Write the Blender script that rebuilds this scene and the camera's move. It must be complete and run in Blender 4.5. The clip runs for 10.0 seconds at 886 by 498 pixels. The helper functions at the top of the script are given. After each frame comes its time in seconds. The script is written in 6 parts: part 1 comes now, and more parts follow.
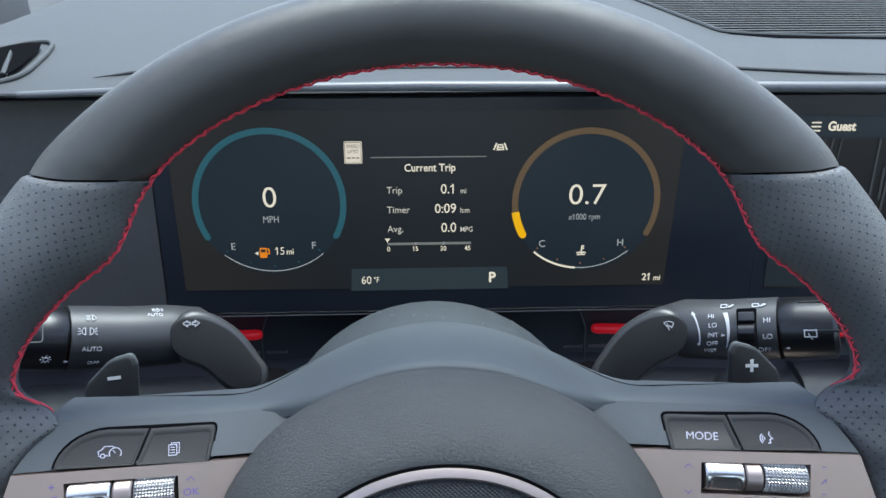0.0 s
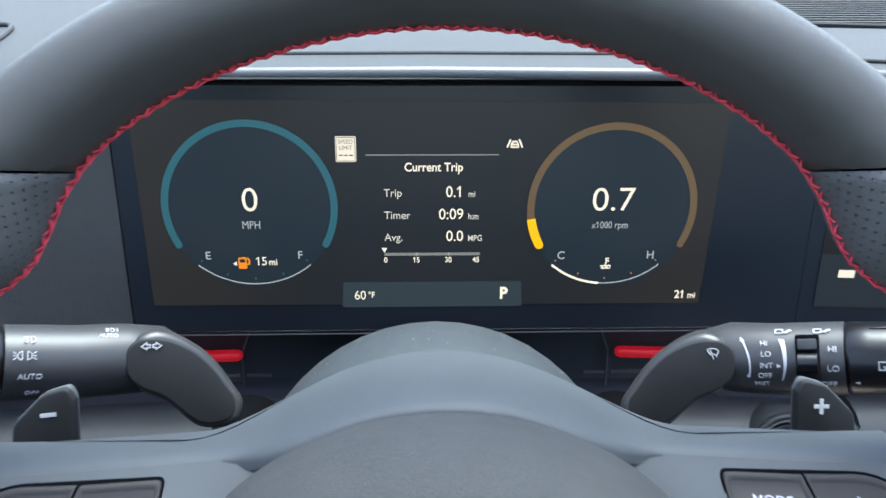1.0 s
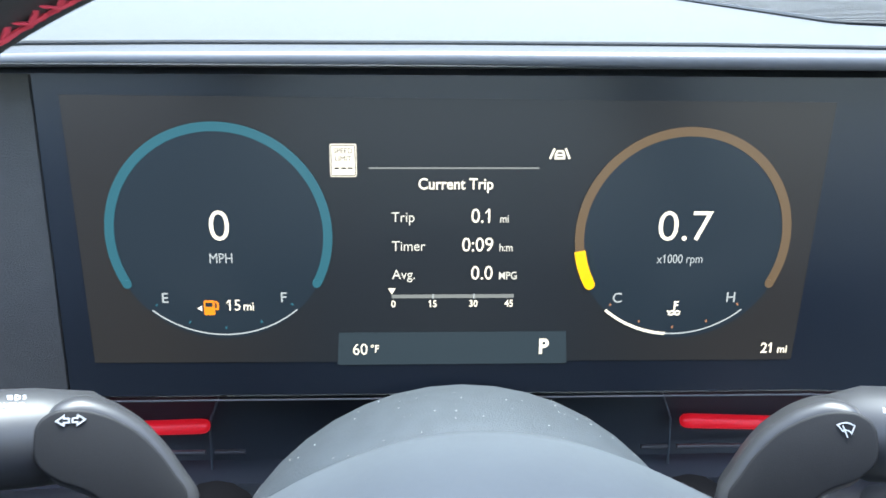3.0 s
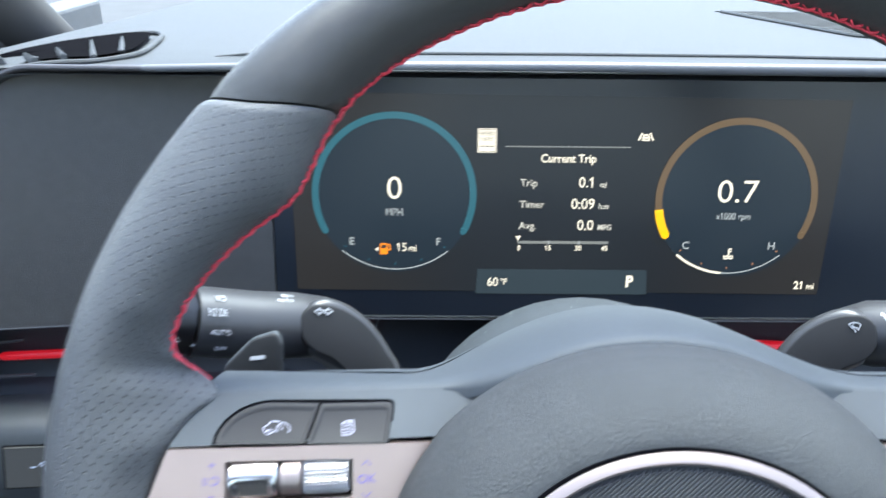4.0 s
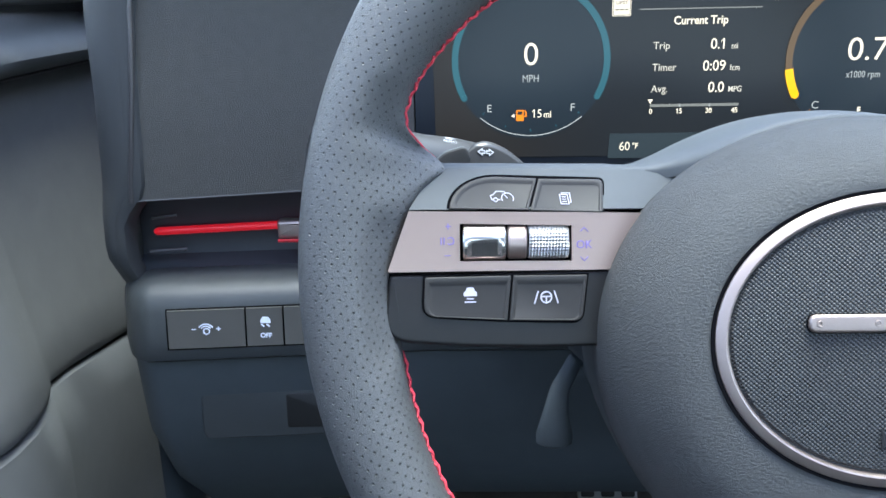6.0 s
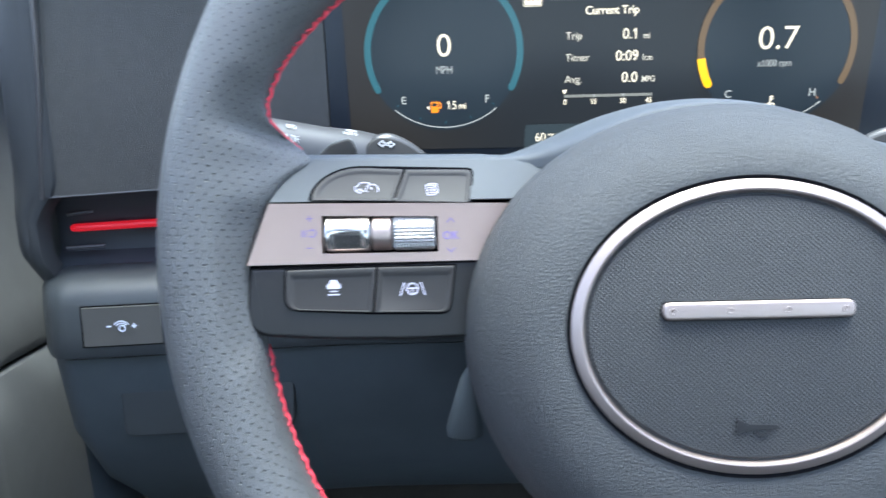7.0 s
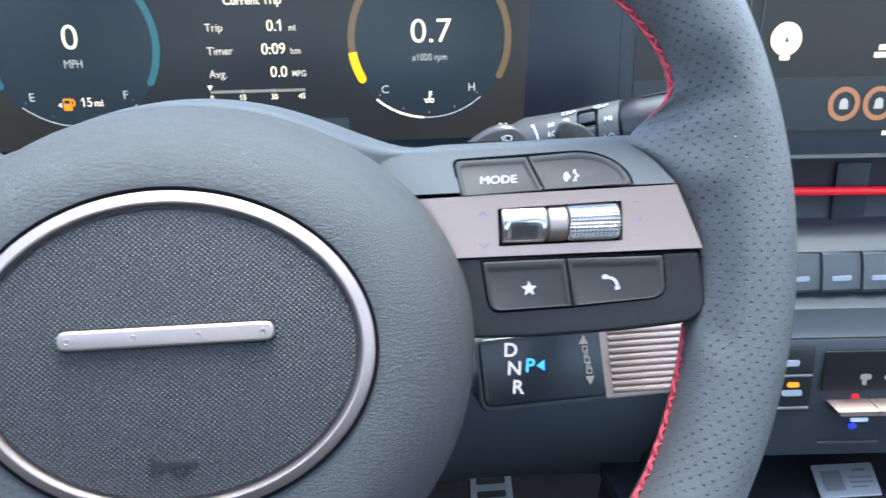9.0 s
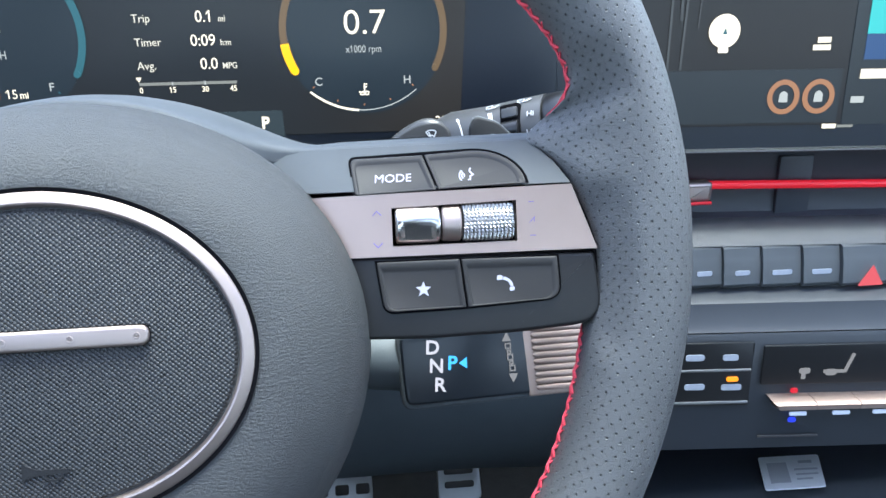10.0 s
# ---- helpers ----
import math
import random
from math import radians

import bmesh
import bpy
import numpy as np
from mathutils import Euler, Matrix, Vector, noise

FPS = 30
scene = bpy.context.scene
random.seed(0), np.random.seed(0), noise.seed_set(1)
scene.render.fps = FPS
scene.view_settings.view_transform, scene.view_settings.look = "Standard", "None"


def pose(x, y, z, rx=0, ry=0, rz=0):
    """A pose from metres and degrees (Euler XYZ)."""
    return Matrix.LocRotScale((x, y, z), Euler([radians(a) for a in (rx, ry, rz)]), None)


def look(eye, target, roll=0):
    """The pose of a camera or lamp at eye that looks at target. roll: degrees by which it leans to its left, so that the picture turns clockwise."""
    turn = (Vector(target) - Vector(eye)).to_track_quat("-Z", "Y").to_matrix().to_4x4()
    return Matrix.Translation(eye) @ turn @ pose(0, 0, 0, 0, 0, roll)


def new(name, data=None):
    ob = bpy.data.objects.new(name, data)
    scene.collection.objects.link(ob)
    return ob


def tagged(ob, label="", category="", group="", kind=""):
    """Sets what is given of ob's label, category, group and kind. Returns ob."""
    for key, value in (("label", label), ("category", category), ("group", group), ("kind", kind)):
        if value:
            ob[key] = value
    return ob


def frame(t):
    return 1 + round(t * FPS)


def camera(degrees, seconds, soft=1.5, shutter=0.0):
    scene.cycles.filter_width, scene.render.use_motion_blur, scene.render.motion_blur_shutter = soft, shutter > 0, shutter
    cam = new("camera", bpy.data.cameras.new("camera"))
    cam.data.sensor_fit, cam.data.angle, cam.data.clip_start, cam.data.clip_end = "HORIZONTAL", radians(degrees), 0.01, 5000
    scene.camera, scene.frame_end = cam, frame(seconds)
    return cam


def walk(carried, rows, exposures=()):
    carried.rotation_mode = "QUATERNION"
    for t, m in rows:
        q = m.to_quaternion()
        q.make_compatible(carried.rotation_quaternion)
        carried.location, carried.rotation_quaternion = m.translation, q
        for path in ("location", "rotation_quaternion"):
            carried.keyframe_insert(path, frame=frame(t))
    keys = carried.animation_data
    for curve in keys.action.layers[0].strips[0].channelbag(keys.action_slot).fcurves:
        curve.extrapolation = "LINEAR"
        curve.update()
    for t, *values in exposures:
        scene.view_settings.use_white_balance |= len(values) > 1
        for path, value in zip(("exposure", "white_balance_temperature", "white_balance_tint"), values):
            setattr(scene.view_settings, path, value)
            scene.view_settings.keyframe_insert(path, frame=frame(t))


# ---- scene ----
cam = camera(59.7, 10.0, shutter=0.38)
PATH = [
    (0, (-0.00589, -0.16185, 0.92810), (0.00486, 0.10186, 0.78548), 0.247),
    (0.5, (-0.00132, -0.14945, 0.91947), (0.00615, 0.11502, 0.77805), 0.128),
    (1, (-0.00481, -0.11413, 0.90385), (0.00475, 0.15121, 0.76419), 0.622),
    (1.5, (-0.00339, -0.07305, 0.88267), (0.00555, 0.19514, 0.74852), 0.876),
    (2, (-0.00503, -0.04012, 0.86979), (0.00422, 0.23052, 0.74067), 1.035),
    (2.2, (-0.00689, -0.03468, 0.85792), (0.00439, 0.24028, 0.73847), 0.796),
    (3.3, (-0.02022, -0.05831, 0.86608), (-0.00935, 0.21536, 0.74365), 0.730),
    (3.5, (-0.03163, -0.08133, 0.87508), (-0.02166, 0.19188, 0.75156), 1.019),
    (4, (-0.06261, -0.14539, 0.88315), (-0.06027, 0.12891, 0.76167), 0.643),
    (4.5, (-0.10205, -0.17417, 0.87301), (-0.10454, 0.10057, 0.75255), 0.243),
    (5, (-0.11806, -0.18250, 0.85199), (-0.12438, 0.09173, 0.73050), -0.386),
    (5.2, (-0.11863, -0.18289, 0.84599), (-0.12660, 0.09071, 0.72319), -0.668),
    (6.3, (-0.11788, -0.18904, 0.83267), (-0.12706, 0.08220, 0.70480), -1.659),
    (6.5, (-0.11270, -0.18931, 0.83211), (-0.12128, 0.08193, 0.70422), -1.699),
    (7, (-0.08158, -0.18575, 0.83174), (-0.08565, 0.08486, 0.70230), -1.684),
    (7.5, (-0.04218, -0.17959, 0.82985), (-0.03952, 0.09067, 0.69965), -1.471),
    (8, (-0.00859, -0.17502, 0.82870), (0.00304, 0.09451, 0.69748), -1.008),
    (8.5, (0.02508, -0.17097, 0.82713), (0.04588, 0.09744, 0.69477), -0.485),
    (9, (0.05407, -0.16940, 0.82748), (0.08182, 0.09773, 0.69380), -0.090),
    (9.5, (0.07441, -0.16722, 0.82900), (0.10594, 0.09851, 0.69337), 0.348),
    (10, (0.08199, -0.16722, 0.82896), (0.11335, 0.09729, 0.69092), 0.227),
]
walk(cam, [(t, look(eye, target, roll)) for t, eye, target, roll in PATH],
     [(0, 1.82), (0.5, 2.2), (1, 2.35), (2, 2.66), (3.3, 2.98), (3.6, 2.95), (4.5, 2.52), (5.2, 2.52), (6.3, 2.84), (8, 2.99), (9, 2.99), (10, 2.86)])

# ---- light ----
world = bpy.data.worlds.new("sky")
scene.world = world
world.use_nodes = True
wn = world.node_tree.nodes
sky = wn.new("ShaderNodeTexSky")
sky.sky_type = "NISHITA"
sky.sun_disc = False
sky.sun_elevation, sky.sun_rotation = radians(83), radians(40)
sky.air_density, sky.dust_density = 1.0, 1.0
calm = wn.new("ShaderNodeHueSaturation")
calm.inputs["Saturation"].default_value = 0.88
world.node_tree.links.new(sky.outputs[0], calm.inputs["Color"])
world.node_tree.links.new(calm.outputs[0], wn["Background"].inputs[0])
wn["Background"].inputs[1].default_value = 0.15
sun_data = bpy.data.lights.new("sun", "SUN")
sun_data.energy, sun_data.angle, sun_data.color = 2.2, radians(35), (0.88, 1.0, 0.985)
sun = new("sun", sun_data)
sun.matrix_world = look((0.3, 0.7, 3.3), (0, 0, 0.7))
EXPOSURE = 2.3
LIT = 0.5 ** EXPOSURE     # screens and lamps are as bright as they look

# ---- frames of reference: the dashboard leans 9 degrees, the wheel 24 ----
DASH = pose(0, 0, 0.72, -9)
WHEEL = pose(0, 0, 0.72, 66)   # local x right, y up along the wheel, z towards the driver
WHEEL_SEAT = WHEEL @ Matrix.Translation((0.0023, 0.0019, 0.0008)) @ Matrix.Scale(0.975, 4)


def dash_y(x):
    """Depth of the curved panel across the dashboard."""
    far = max(0.0, abs(x) - 0.145)
    return 0.2139 - 0.09 * far


# ---- materials ----
def material(name, color, rough=0.5, metal=0.0, spec=0.5, vary=0.12, scale=60.0, bump=0.0, bump_scale=900.0, kind="noise",
             coat=0.0, bump_dist=0.0004, tint=None, emit=None, strength=1.0, stretch=(1, 1, 1)):
    m = bpy.data.materials.new(name)
    m.use_nodes = True
    nt = m.node_tree
    n, link = nt.nodes, nt.links.new
    b = n["Principled BSDF"]
    b.inputs["Roughness"].default_value = rough
    b.inputs["Metallic"].default_value = metal
    b.inputs["Specular IOR Level"].default_value = spec
    b.inputs["Coat Weight"].default_value = coat
    tc = n.new("ShaderNodeTexCoord")
    if vary:
        big = n.new("ShaderNodeTexNoise")
        big.inputs["Scale"].default_value, big.inputs["Detail"].default_value = scale, 6
        link(tc.outputs["Object"], big.inputs["Vector"])
        ramp = n.new("ShaderNodeMix")
        ramp.data_type = "RGBA"
        c2 = tint or tuple(min(1, c * (1 + vary)) for c in color)
        c1 = tuple(c * (1 - vary) for c in color)
        ramp.inputs["A"].default_value, ramp.inputs["B"].default_value = (*c1, 1), (*c2, 1)
        link(big.outputs["Fac"], ramp.inputs["Factor"])
        link(ramp.outputs["Result"], b.inputs["Base Color"])
        fine = n.new("ShaderNodeTexNoise")
        fine.inputs["Scale"].default_value, fine.inputs["Detail"].default_value = scale * 9, 3
        link(tc.outputs["Object"], fine.inputs["Vector"])
        mr = n.new("ShaderNodeMapRange")
        mr.inputs["To Min"].default_value, mr.inputs["To Max"].default_value = max(0, rough - 0.035), min(1, rough + 0.035)
        link(fine.outputs["Fac"], mr.inputs["Value"])
        link(mr.outputs["Result"], b.inputs["Roughness"])
    else:
        b.inputs["Base Color"].default_value = (*color, 1)
    if bump:
        if kind == "grain":
            t = n.new("ShaderNodeTexVoronoi")
            t.feature = "DISTANCE_TO_EDGE"
            t.inputs["Scale"].default_value = bump_scale
            warp = n.new("ShaderNodeTexNoise")
            warp.inputs["Scale"].default_value = bump_scale * 0.7
            add = n.new("ShaderNodeVectorMath")
            add.operation = "MULTIPLY_ADD"
            add.inputs[1].default_value = (0.9 / bump_scale,) * 3
            link(warp.outputs["Color"], add.inputs[0])
            squash = n.new("ShaderNodeVectorMath")
            squash.operation = "MULTIPLY"
            squash.inputs[1].default_value = stretch
            link(tc.outputs["Object"], squash.inputs[0])
            link(squash.outputs[0], add.inputs[2])
            link(add.outputs[0], t.inputs["Vector"])
            height = n.new("ShaderNodeMapRange")
            height.inputs["From Max"].default_value = 0.35
            link(t.outputs["Distance"], height.inputs["Value"])
            out = height.outputs["Result"]
        else:
            t = n.new("ShaderNodeTexNoise")
            t.inputs["Scale"].default_value, t.inputs["Detail"].default_value = bump_scale, 2
            squash = n.new("ShaderNodeVectorMath")
            squash.operation = "MULTIPLY"
            squash.inputs[1].default_value = stretch
            link(tc.outputs["Object"], squash.inputs[0])
            link(squash.outputs[0], t.inputs["Vector"])
            out = t.outputs["Fac"]
        bp = n.new("ShaderNodeBump")
        bp.inputs["Strength"].default_value, bp.inputs["Distance"].default_value = bump, bump_dist
        link(out, bp.inputs["Height"])
        link(bp.outputs["Normal"], b.inputs["Normal"])
    if emit:
        b.inputs["Emission Color"].default_value, b.inputs["Emission Strength"].default_value = (*emit, 1), strength * LIT
    return m


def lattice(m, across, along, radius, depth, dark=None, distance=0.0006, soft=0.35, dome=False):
    """Round pits (or domes) on a staggered grid over the UV map, which is in metres. dark: shade painted into the
    hollows.
    """
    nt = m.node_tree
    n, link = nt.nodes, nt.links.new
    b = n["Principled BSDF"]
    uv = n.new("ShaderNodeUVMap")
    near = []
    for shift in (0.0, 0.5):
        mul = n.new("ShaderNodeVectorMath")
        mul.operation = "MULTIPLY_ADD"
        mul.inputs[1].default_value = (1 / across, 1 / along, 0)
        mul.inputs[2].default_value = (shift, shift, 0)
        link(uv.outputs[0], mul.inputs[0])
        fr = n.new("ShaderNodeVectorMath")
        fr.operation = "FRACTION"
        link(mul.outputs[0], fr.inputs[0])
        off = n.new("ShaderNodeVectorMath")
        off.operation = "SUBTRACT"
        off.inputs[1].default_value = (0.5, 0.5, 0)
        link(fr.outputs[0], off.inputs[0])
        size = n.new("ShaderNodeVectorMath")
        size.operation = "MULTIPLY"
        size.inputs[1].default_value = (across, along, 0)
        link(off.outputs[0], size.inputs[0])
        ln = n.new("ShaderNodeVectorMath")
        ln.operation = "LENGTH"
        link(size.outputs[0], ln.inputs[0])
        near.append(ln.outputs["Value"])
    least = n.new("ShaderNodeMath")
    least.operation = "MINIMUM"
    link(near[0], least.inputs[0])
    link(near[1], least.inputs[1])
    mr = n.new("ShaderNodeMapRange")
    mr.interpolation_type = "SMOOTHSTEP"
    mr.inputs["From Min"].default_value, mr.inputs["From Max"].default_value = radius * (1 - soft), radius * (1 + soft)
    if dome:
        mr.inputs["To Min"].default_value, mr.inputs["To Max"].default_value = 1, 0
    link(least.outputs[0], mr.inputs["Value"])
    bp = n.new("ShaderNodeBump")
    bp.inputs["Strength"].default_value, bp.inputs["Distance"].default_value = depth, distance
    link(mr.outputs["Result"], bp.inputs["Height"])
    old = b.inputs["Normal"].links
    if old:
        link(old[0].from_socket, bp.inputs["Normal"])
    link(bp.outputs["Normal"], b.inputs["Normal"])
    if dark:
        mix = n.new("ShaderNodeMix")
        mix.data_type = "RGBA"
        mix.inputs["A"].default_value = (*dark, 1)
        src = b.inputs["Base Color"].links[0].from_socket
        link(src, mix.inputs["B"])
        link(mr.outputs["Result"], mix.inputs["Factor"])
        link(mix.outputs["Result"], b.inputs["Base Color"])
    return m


LEATHER = material("smooth_leather", (0.048, 0.047, 0.044), 0.36, bump=0.35, bump_scale=1500, kind="grain", bump_dist=0.00012)
# The dark dots put the shade inside the holes into the leather's colour.
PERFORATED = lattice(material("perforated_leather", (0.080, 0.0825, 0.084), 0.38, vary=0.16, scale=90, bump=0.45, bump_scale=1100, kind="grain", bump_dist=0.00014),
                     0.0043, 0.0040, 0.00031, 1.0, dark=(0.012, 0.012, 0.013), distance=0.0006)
PAD_SKIN = material("pad_vinyl", (0.058, 0.0605, 0.0612), 0.62, spec=0.4, bump=0.6, bump_scale=1000, kind="grain", bump_dist=0.0003, stretch=(0.45, 1, 1))
# Colour darkens between the domes, as painted shade on top of the bump.
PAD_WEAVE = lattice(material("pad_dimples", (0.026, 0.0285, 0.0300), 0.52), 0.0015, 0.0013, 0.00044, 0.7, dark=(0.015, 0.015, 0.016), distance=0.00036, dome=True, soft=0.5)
SATIN_GREY = material("satin_grey_plastic", (0.066, 0.074, 0.079), 0.6, spec=0.4, bump=0.15, bump_scale=2500, bump_dist=0.0001)
SHROUD = material("column_plastic", (0.035, 0.042, 0.048), 0.62, vary=0.3, scale=160, bump=0.6, bump_scale=1500, bump_dist=0.0003)
BAND = material("vent_band_plastic", (0.030, 0.035, 0.041), 0.45, spec=0.35, vary=0.08)
SWITCH = material("switch_plastic", (0.062, 0.061, 0.056), 0.5, bump=0.1, bump_scale=3000, bump_dist=0.0001)
SPOKE_BASE = material("spoke_base_plastic", (0.013, 0.013, 0.0135), 0.42, spec=0.35, bump=0.1, bump_scale=3000, bump_dist=0.0001)
BUTTON = material("button_plastic", (0.030, 0.028, 0.0265), 0.55, spec=0.35, bump=0.1, bump_scale=3000, bump_dist=0.0001)
GAP = material("black_gap", (0.006, 0.006, 0.007), 0.9, vary=0.05, spec=0.0)
PLATE = material("rose_satin_metal", (0.44, 0.33, 0.285), 0.37, 0.8, vary=0.06, bump=0.08, bump_scale=2500, bump_dist=0.0001)
CHROME = material("chrome", (0.66, 0.64, 0.63), 0.26, 1.0, vary=0.03)
KNURLED = material("knurled_chrome", (0.46, 0.45, 0.44), 0.34, 1.0, vary=0.05)
SATIN_CHROME = material("satin_chrome", (0.42, 0.345, 0.315), 0.48, 1.0, vary=0.04)
THREAD = material("red_thread", (0.62, 0.048, 0.075), 0.7, vary=0.25, scale=500)
STALK = material("stalk_plastic", (0.038, 0.039, 0.042), 0.40, vary=0.1, bump=0.15, bump_scale=2200, bump_dist=0.0001)
STALK_FLAT = material("stalk_facet_plastic", (0.013, 0.0135, 0.015), 0.65, spec=0.3, vary=0.1, bump=0.25, bump_scale=2600, bump_dist=0.00015)
GLOSS = material("gloss_black", (0.006, 0.006, 0.007), 0.32, vary=0.05)
GLASS_BLACK = material("display_glass", (0.016, 0.0205, 0.027), 0.3, vary=0.05, spec=0.35)
DASH_TOP = material("dash_soft_plastic", (0.043, 0.0455, 0.0462), 0.64, spec=0.4, vary=0.08, bump=0.35, bump_scale=1100, kind="grain", bump_dist=0.00015)
DASH_LOW = material("dash_lower_plastic", (0.036, 0.042, 0.045), 0.43, vary=0.1, bump=0.25, bump_scale=1300, kind="grain", bump_dist=0.00012)
KNEE = material("knee_panel_plastic", (0.058, 0.071, 0.080), 0.6, vary=0.15, bump=0.25, bump_scale=1300, kind="grain", bump_dist=0.00015)
FABRIC = material("textured_panel", (0.068, 0.066, 0.060), 0.7, vary=0.12, scale=200, bump=0.8, bump_scale=950, kind="grain", bump_dist=0.0002)
TRIM = material("trim_satin", (0.24, 0.245, 0.25), 0.46, 0.85, vary=0.04)
EDGE_TRIM = material("edge_trim_satin", (0.105, 0.108, 0.112), 0.36, 0.0, vary=0.05, bump=0.1, bump_scale=2500, bump_dist=0.0001)
TRIM_LINE = material("trim_line", (0.07, 0.07, 0.075), 0.45, 0.0, vary=0.05)
TRIM_DARK = material("trim_dark", (0.085, 0.080, 0.080), 0.38, 0.5, vary=0.05)
RED = material("red_accent", (0.62, 0.012, 0.02), 0.3, vary=0.08, coat=0.4)
# Accent red with some emission added, so the vent strips stay bright.
RED_GLOW = material("red_accent_glow", (0.6, 0.01, 0.02), 0.3, vary=0.05, emit=(0.75, 0.012, 0.025), strength=0.3)
DOOR = material("door_vinyl", (0.115, 0.117, 0.115), 0.62, vary=0.12, bump=0.35, bump_scale=900, kind="grain", bump_dist=0.0002)
DOOR_DARK = material("door_lower_plastic", (0.115, 0.119, 0.12), 0.55, vary=0.12, bump=0.35, bump_scale=900, kind="grain", bump_dist=0.0002)
CARPET = material("carpet", (0.02, 0.021, 0.023), 0.95, vary=0.35, scale=90, bump=0.9, bump_scale=900, bump_dist=0.002)
HEADLINER = material("headliner_cloth", (0.3, 0.29, 0.28), 0.9, vary=0.08, bump=0.3, bump_scale=800)
SEAT = material("seat_dark_cloth", (0.050, 0.047, 0.044), 0.8, vary=0.15)
PEDAL = material("pedal_steel", (0.3, 0.3, 0.285), 0.35, 0.9, vary=0.08)
RUBBER = material("pedal_rubber", (0.015, 0.015, 0.015), 0.8, vary=0.15)
PAPER = material("card_paper", (0.72, 0.72, 0.7), 0.7, vary=0.03)
PAPER_INK = material("card_ink", (0.42, 0.42, 0.42), 0.7, vary=0.05)
PRINT = material("white_print", (0.46, 0.47, 0.49), 0.6, vary=0.04)
ICON = material("lit_lilac_print", (0.44, 0.43, 0.50), 0.6, vary=0.03, emit=(0.58, 0.53, 0.76), strength=0.13)
ICON_DIM = material("dim_violet_print", (0.20, 0.15, 0.36), 0.6, vary=0.03, emit=(0.35, 0.27, 0.6), strength=0.10)
CAPTION = material("dim_blue_caption", (0.28, 0.31, 0.36), 0.7, vary=0.1, scale=700, emit=(0.32, 0.4, 0.52), strength=0.18)
ICON_BLUE = material("lit_blue_white_print", (0.5, 0.55, 0.65), 0.6, vary=0.03, emit=(0.42, 0.52, 0.75), strength=0.3)


def glow(name, color, strength=1.0):
    return material(name, (0.01, 0.01, 0.01), 0.3, vary=0, spec=0.25, emit=color, strength=strength)


S_BACK = glow("screen_backlight", (0.0215, 0.0208, 0.0196))
def warm_ends(m, mid, reach):
    """The screen's backlight turns from a cool middle to brownish ends."""
    n, link = m.node_tree.nodes, m.node_tree.links.new
    b = n["Principled BSDF"]
    tc, sep, size, mr, mix = (n.new("ShaderNode" + k) for k in ("TexCoord", "SeparateXYZ", "Math", "MapRange", "Mix"))
    size.operation, mix.data_type, mr.interpolation_type = "ABSOLUTE", "RGBA", "SMOOTHSTEP"
    mr.inputs["From Min"].default_value, mr.inputs["From Max"].default_value = reach
    mix.inputs["A"].default_value = (*mid, 1)
    mix.inputs["B"].default_value = b.inputs["Emission Color"].default_value[:]
    link(tc.outputs["Object"], sep.inputs[0])
    link(sep.outputs["X"], size.inputs[0])
    link(size.outputs[0], mr.inputs["Value"])
    link(mr.outputs["Result"], mix.inputs["Factor"])
    link(mix.outputs["Result"], b.inputs["Emission Color"])


warm_ends(S_BACK, (0.0120, 0.0155, 0.0190), (0.03, 0.125))
S_DISC = glow("screen_dial_face", (0.013, 0.0235, 0.034))
S_BOX = glow("screen_status_bar", (0.028, 0.045, 0.056))
S_TEAL = glow("screen_teal_ring", (0.025, 0.125, 0.165))
S_BROWN = glow("screen_brown_ring", (0.14, 0.095, 0.05))
S_YELLOW = glow("screen_yellow", (1.0, 0.55, 0.0), 1.1)
S_ORANGE = glow("screen_orange", (1.0, 0.3, 0.01), 1.0)
S_WHITE = glow("screen_white", (1.0, 0.95, 0.78), 1.05)
S_LABEL = glow("screen_label", (0.72, 0.72, 0.64))
S_GREY = glow("screen_grey", (0.42, 0.47, 0.48))
S_LINE = glow("screen_line", (0.22, 0.24, 0.23))
S_CARD = glow("screen_sign", (1.0, 0.95, 0.80), 0.95)
S_CARD_INK = glow("screen_sign_ink", (0.045, 0.042, 0.032))
S_NAV = glow("nav_background", (0.010, 0.010, 0.011))
S_ROAD = glow("nav_road", (0.05, 0.06, 0.068))
S_NAVBAR = glow("nav_bar", (0.016, 0.024, 0.032))
S_CYAN = glow("nav_art_cyan", (0.03, 0.5, 0.52))
S_NAVY = glow("nav_art_blue", (0.02, 0.07, 0.2))
S_COPPER = glow("nav_copper_ring", (0.34, 0.17, 0.09))
S_BLUE = glow("selector_blue", (0.05, 0.45, 1.0), 1.2)
S_SEL = glow("selector_white", (0.6, 0.62, 0.72), 0.9)
S_SELDIM = glow("selector_grey", (0.25, 0.26, 0.28), 0.8)
LED = glow("orange_led", (1.0, 0.33, 0.01), 1.1)
LED_RED = glow("red_mark", (0.7, 0.01, 0.03), 0.8)
LED_BLUE = glow("blue_mark", (0.02, 0.05, 0.9), 0.9)
HAZARD = glow("hazard_triangle", (0.8, 0.12, 0.15), 0.75)


# ---- mesh tools ----
def part(name, bm, mat, parent, label="", m=None, smooth=35):
    mesh = bpy.data.meshes.new(name)
    bmesh.ops.recalc_face_normals(bm, faces=bm.faces)
    bm.to_mesh(mesh)
    bm.free()
    mesh.materials.append(mat)
    if smooth:
        mesh.polygons.foreach_set("use_smooth", [len(p.vertices) < 7 for p in mesh.polygons])
        mesh.set_sharp_from_angle(angle=radians(smooth))
    ob = new(name, mesh)
    ob.parent = parent
    if m is not None:
        ob.matrix_basis = m
    return tagged(ob, label)


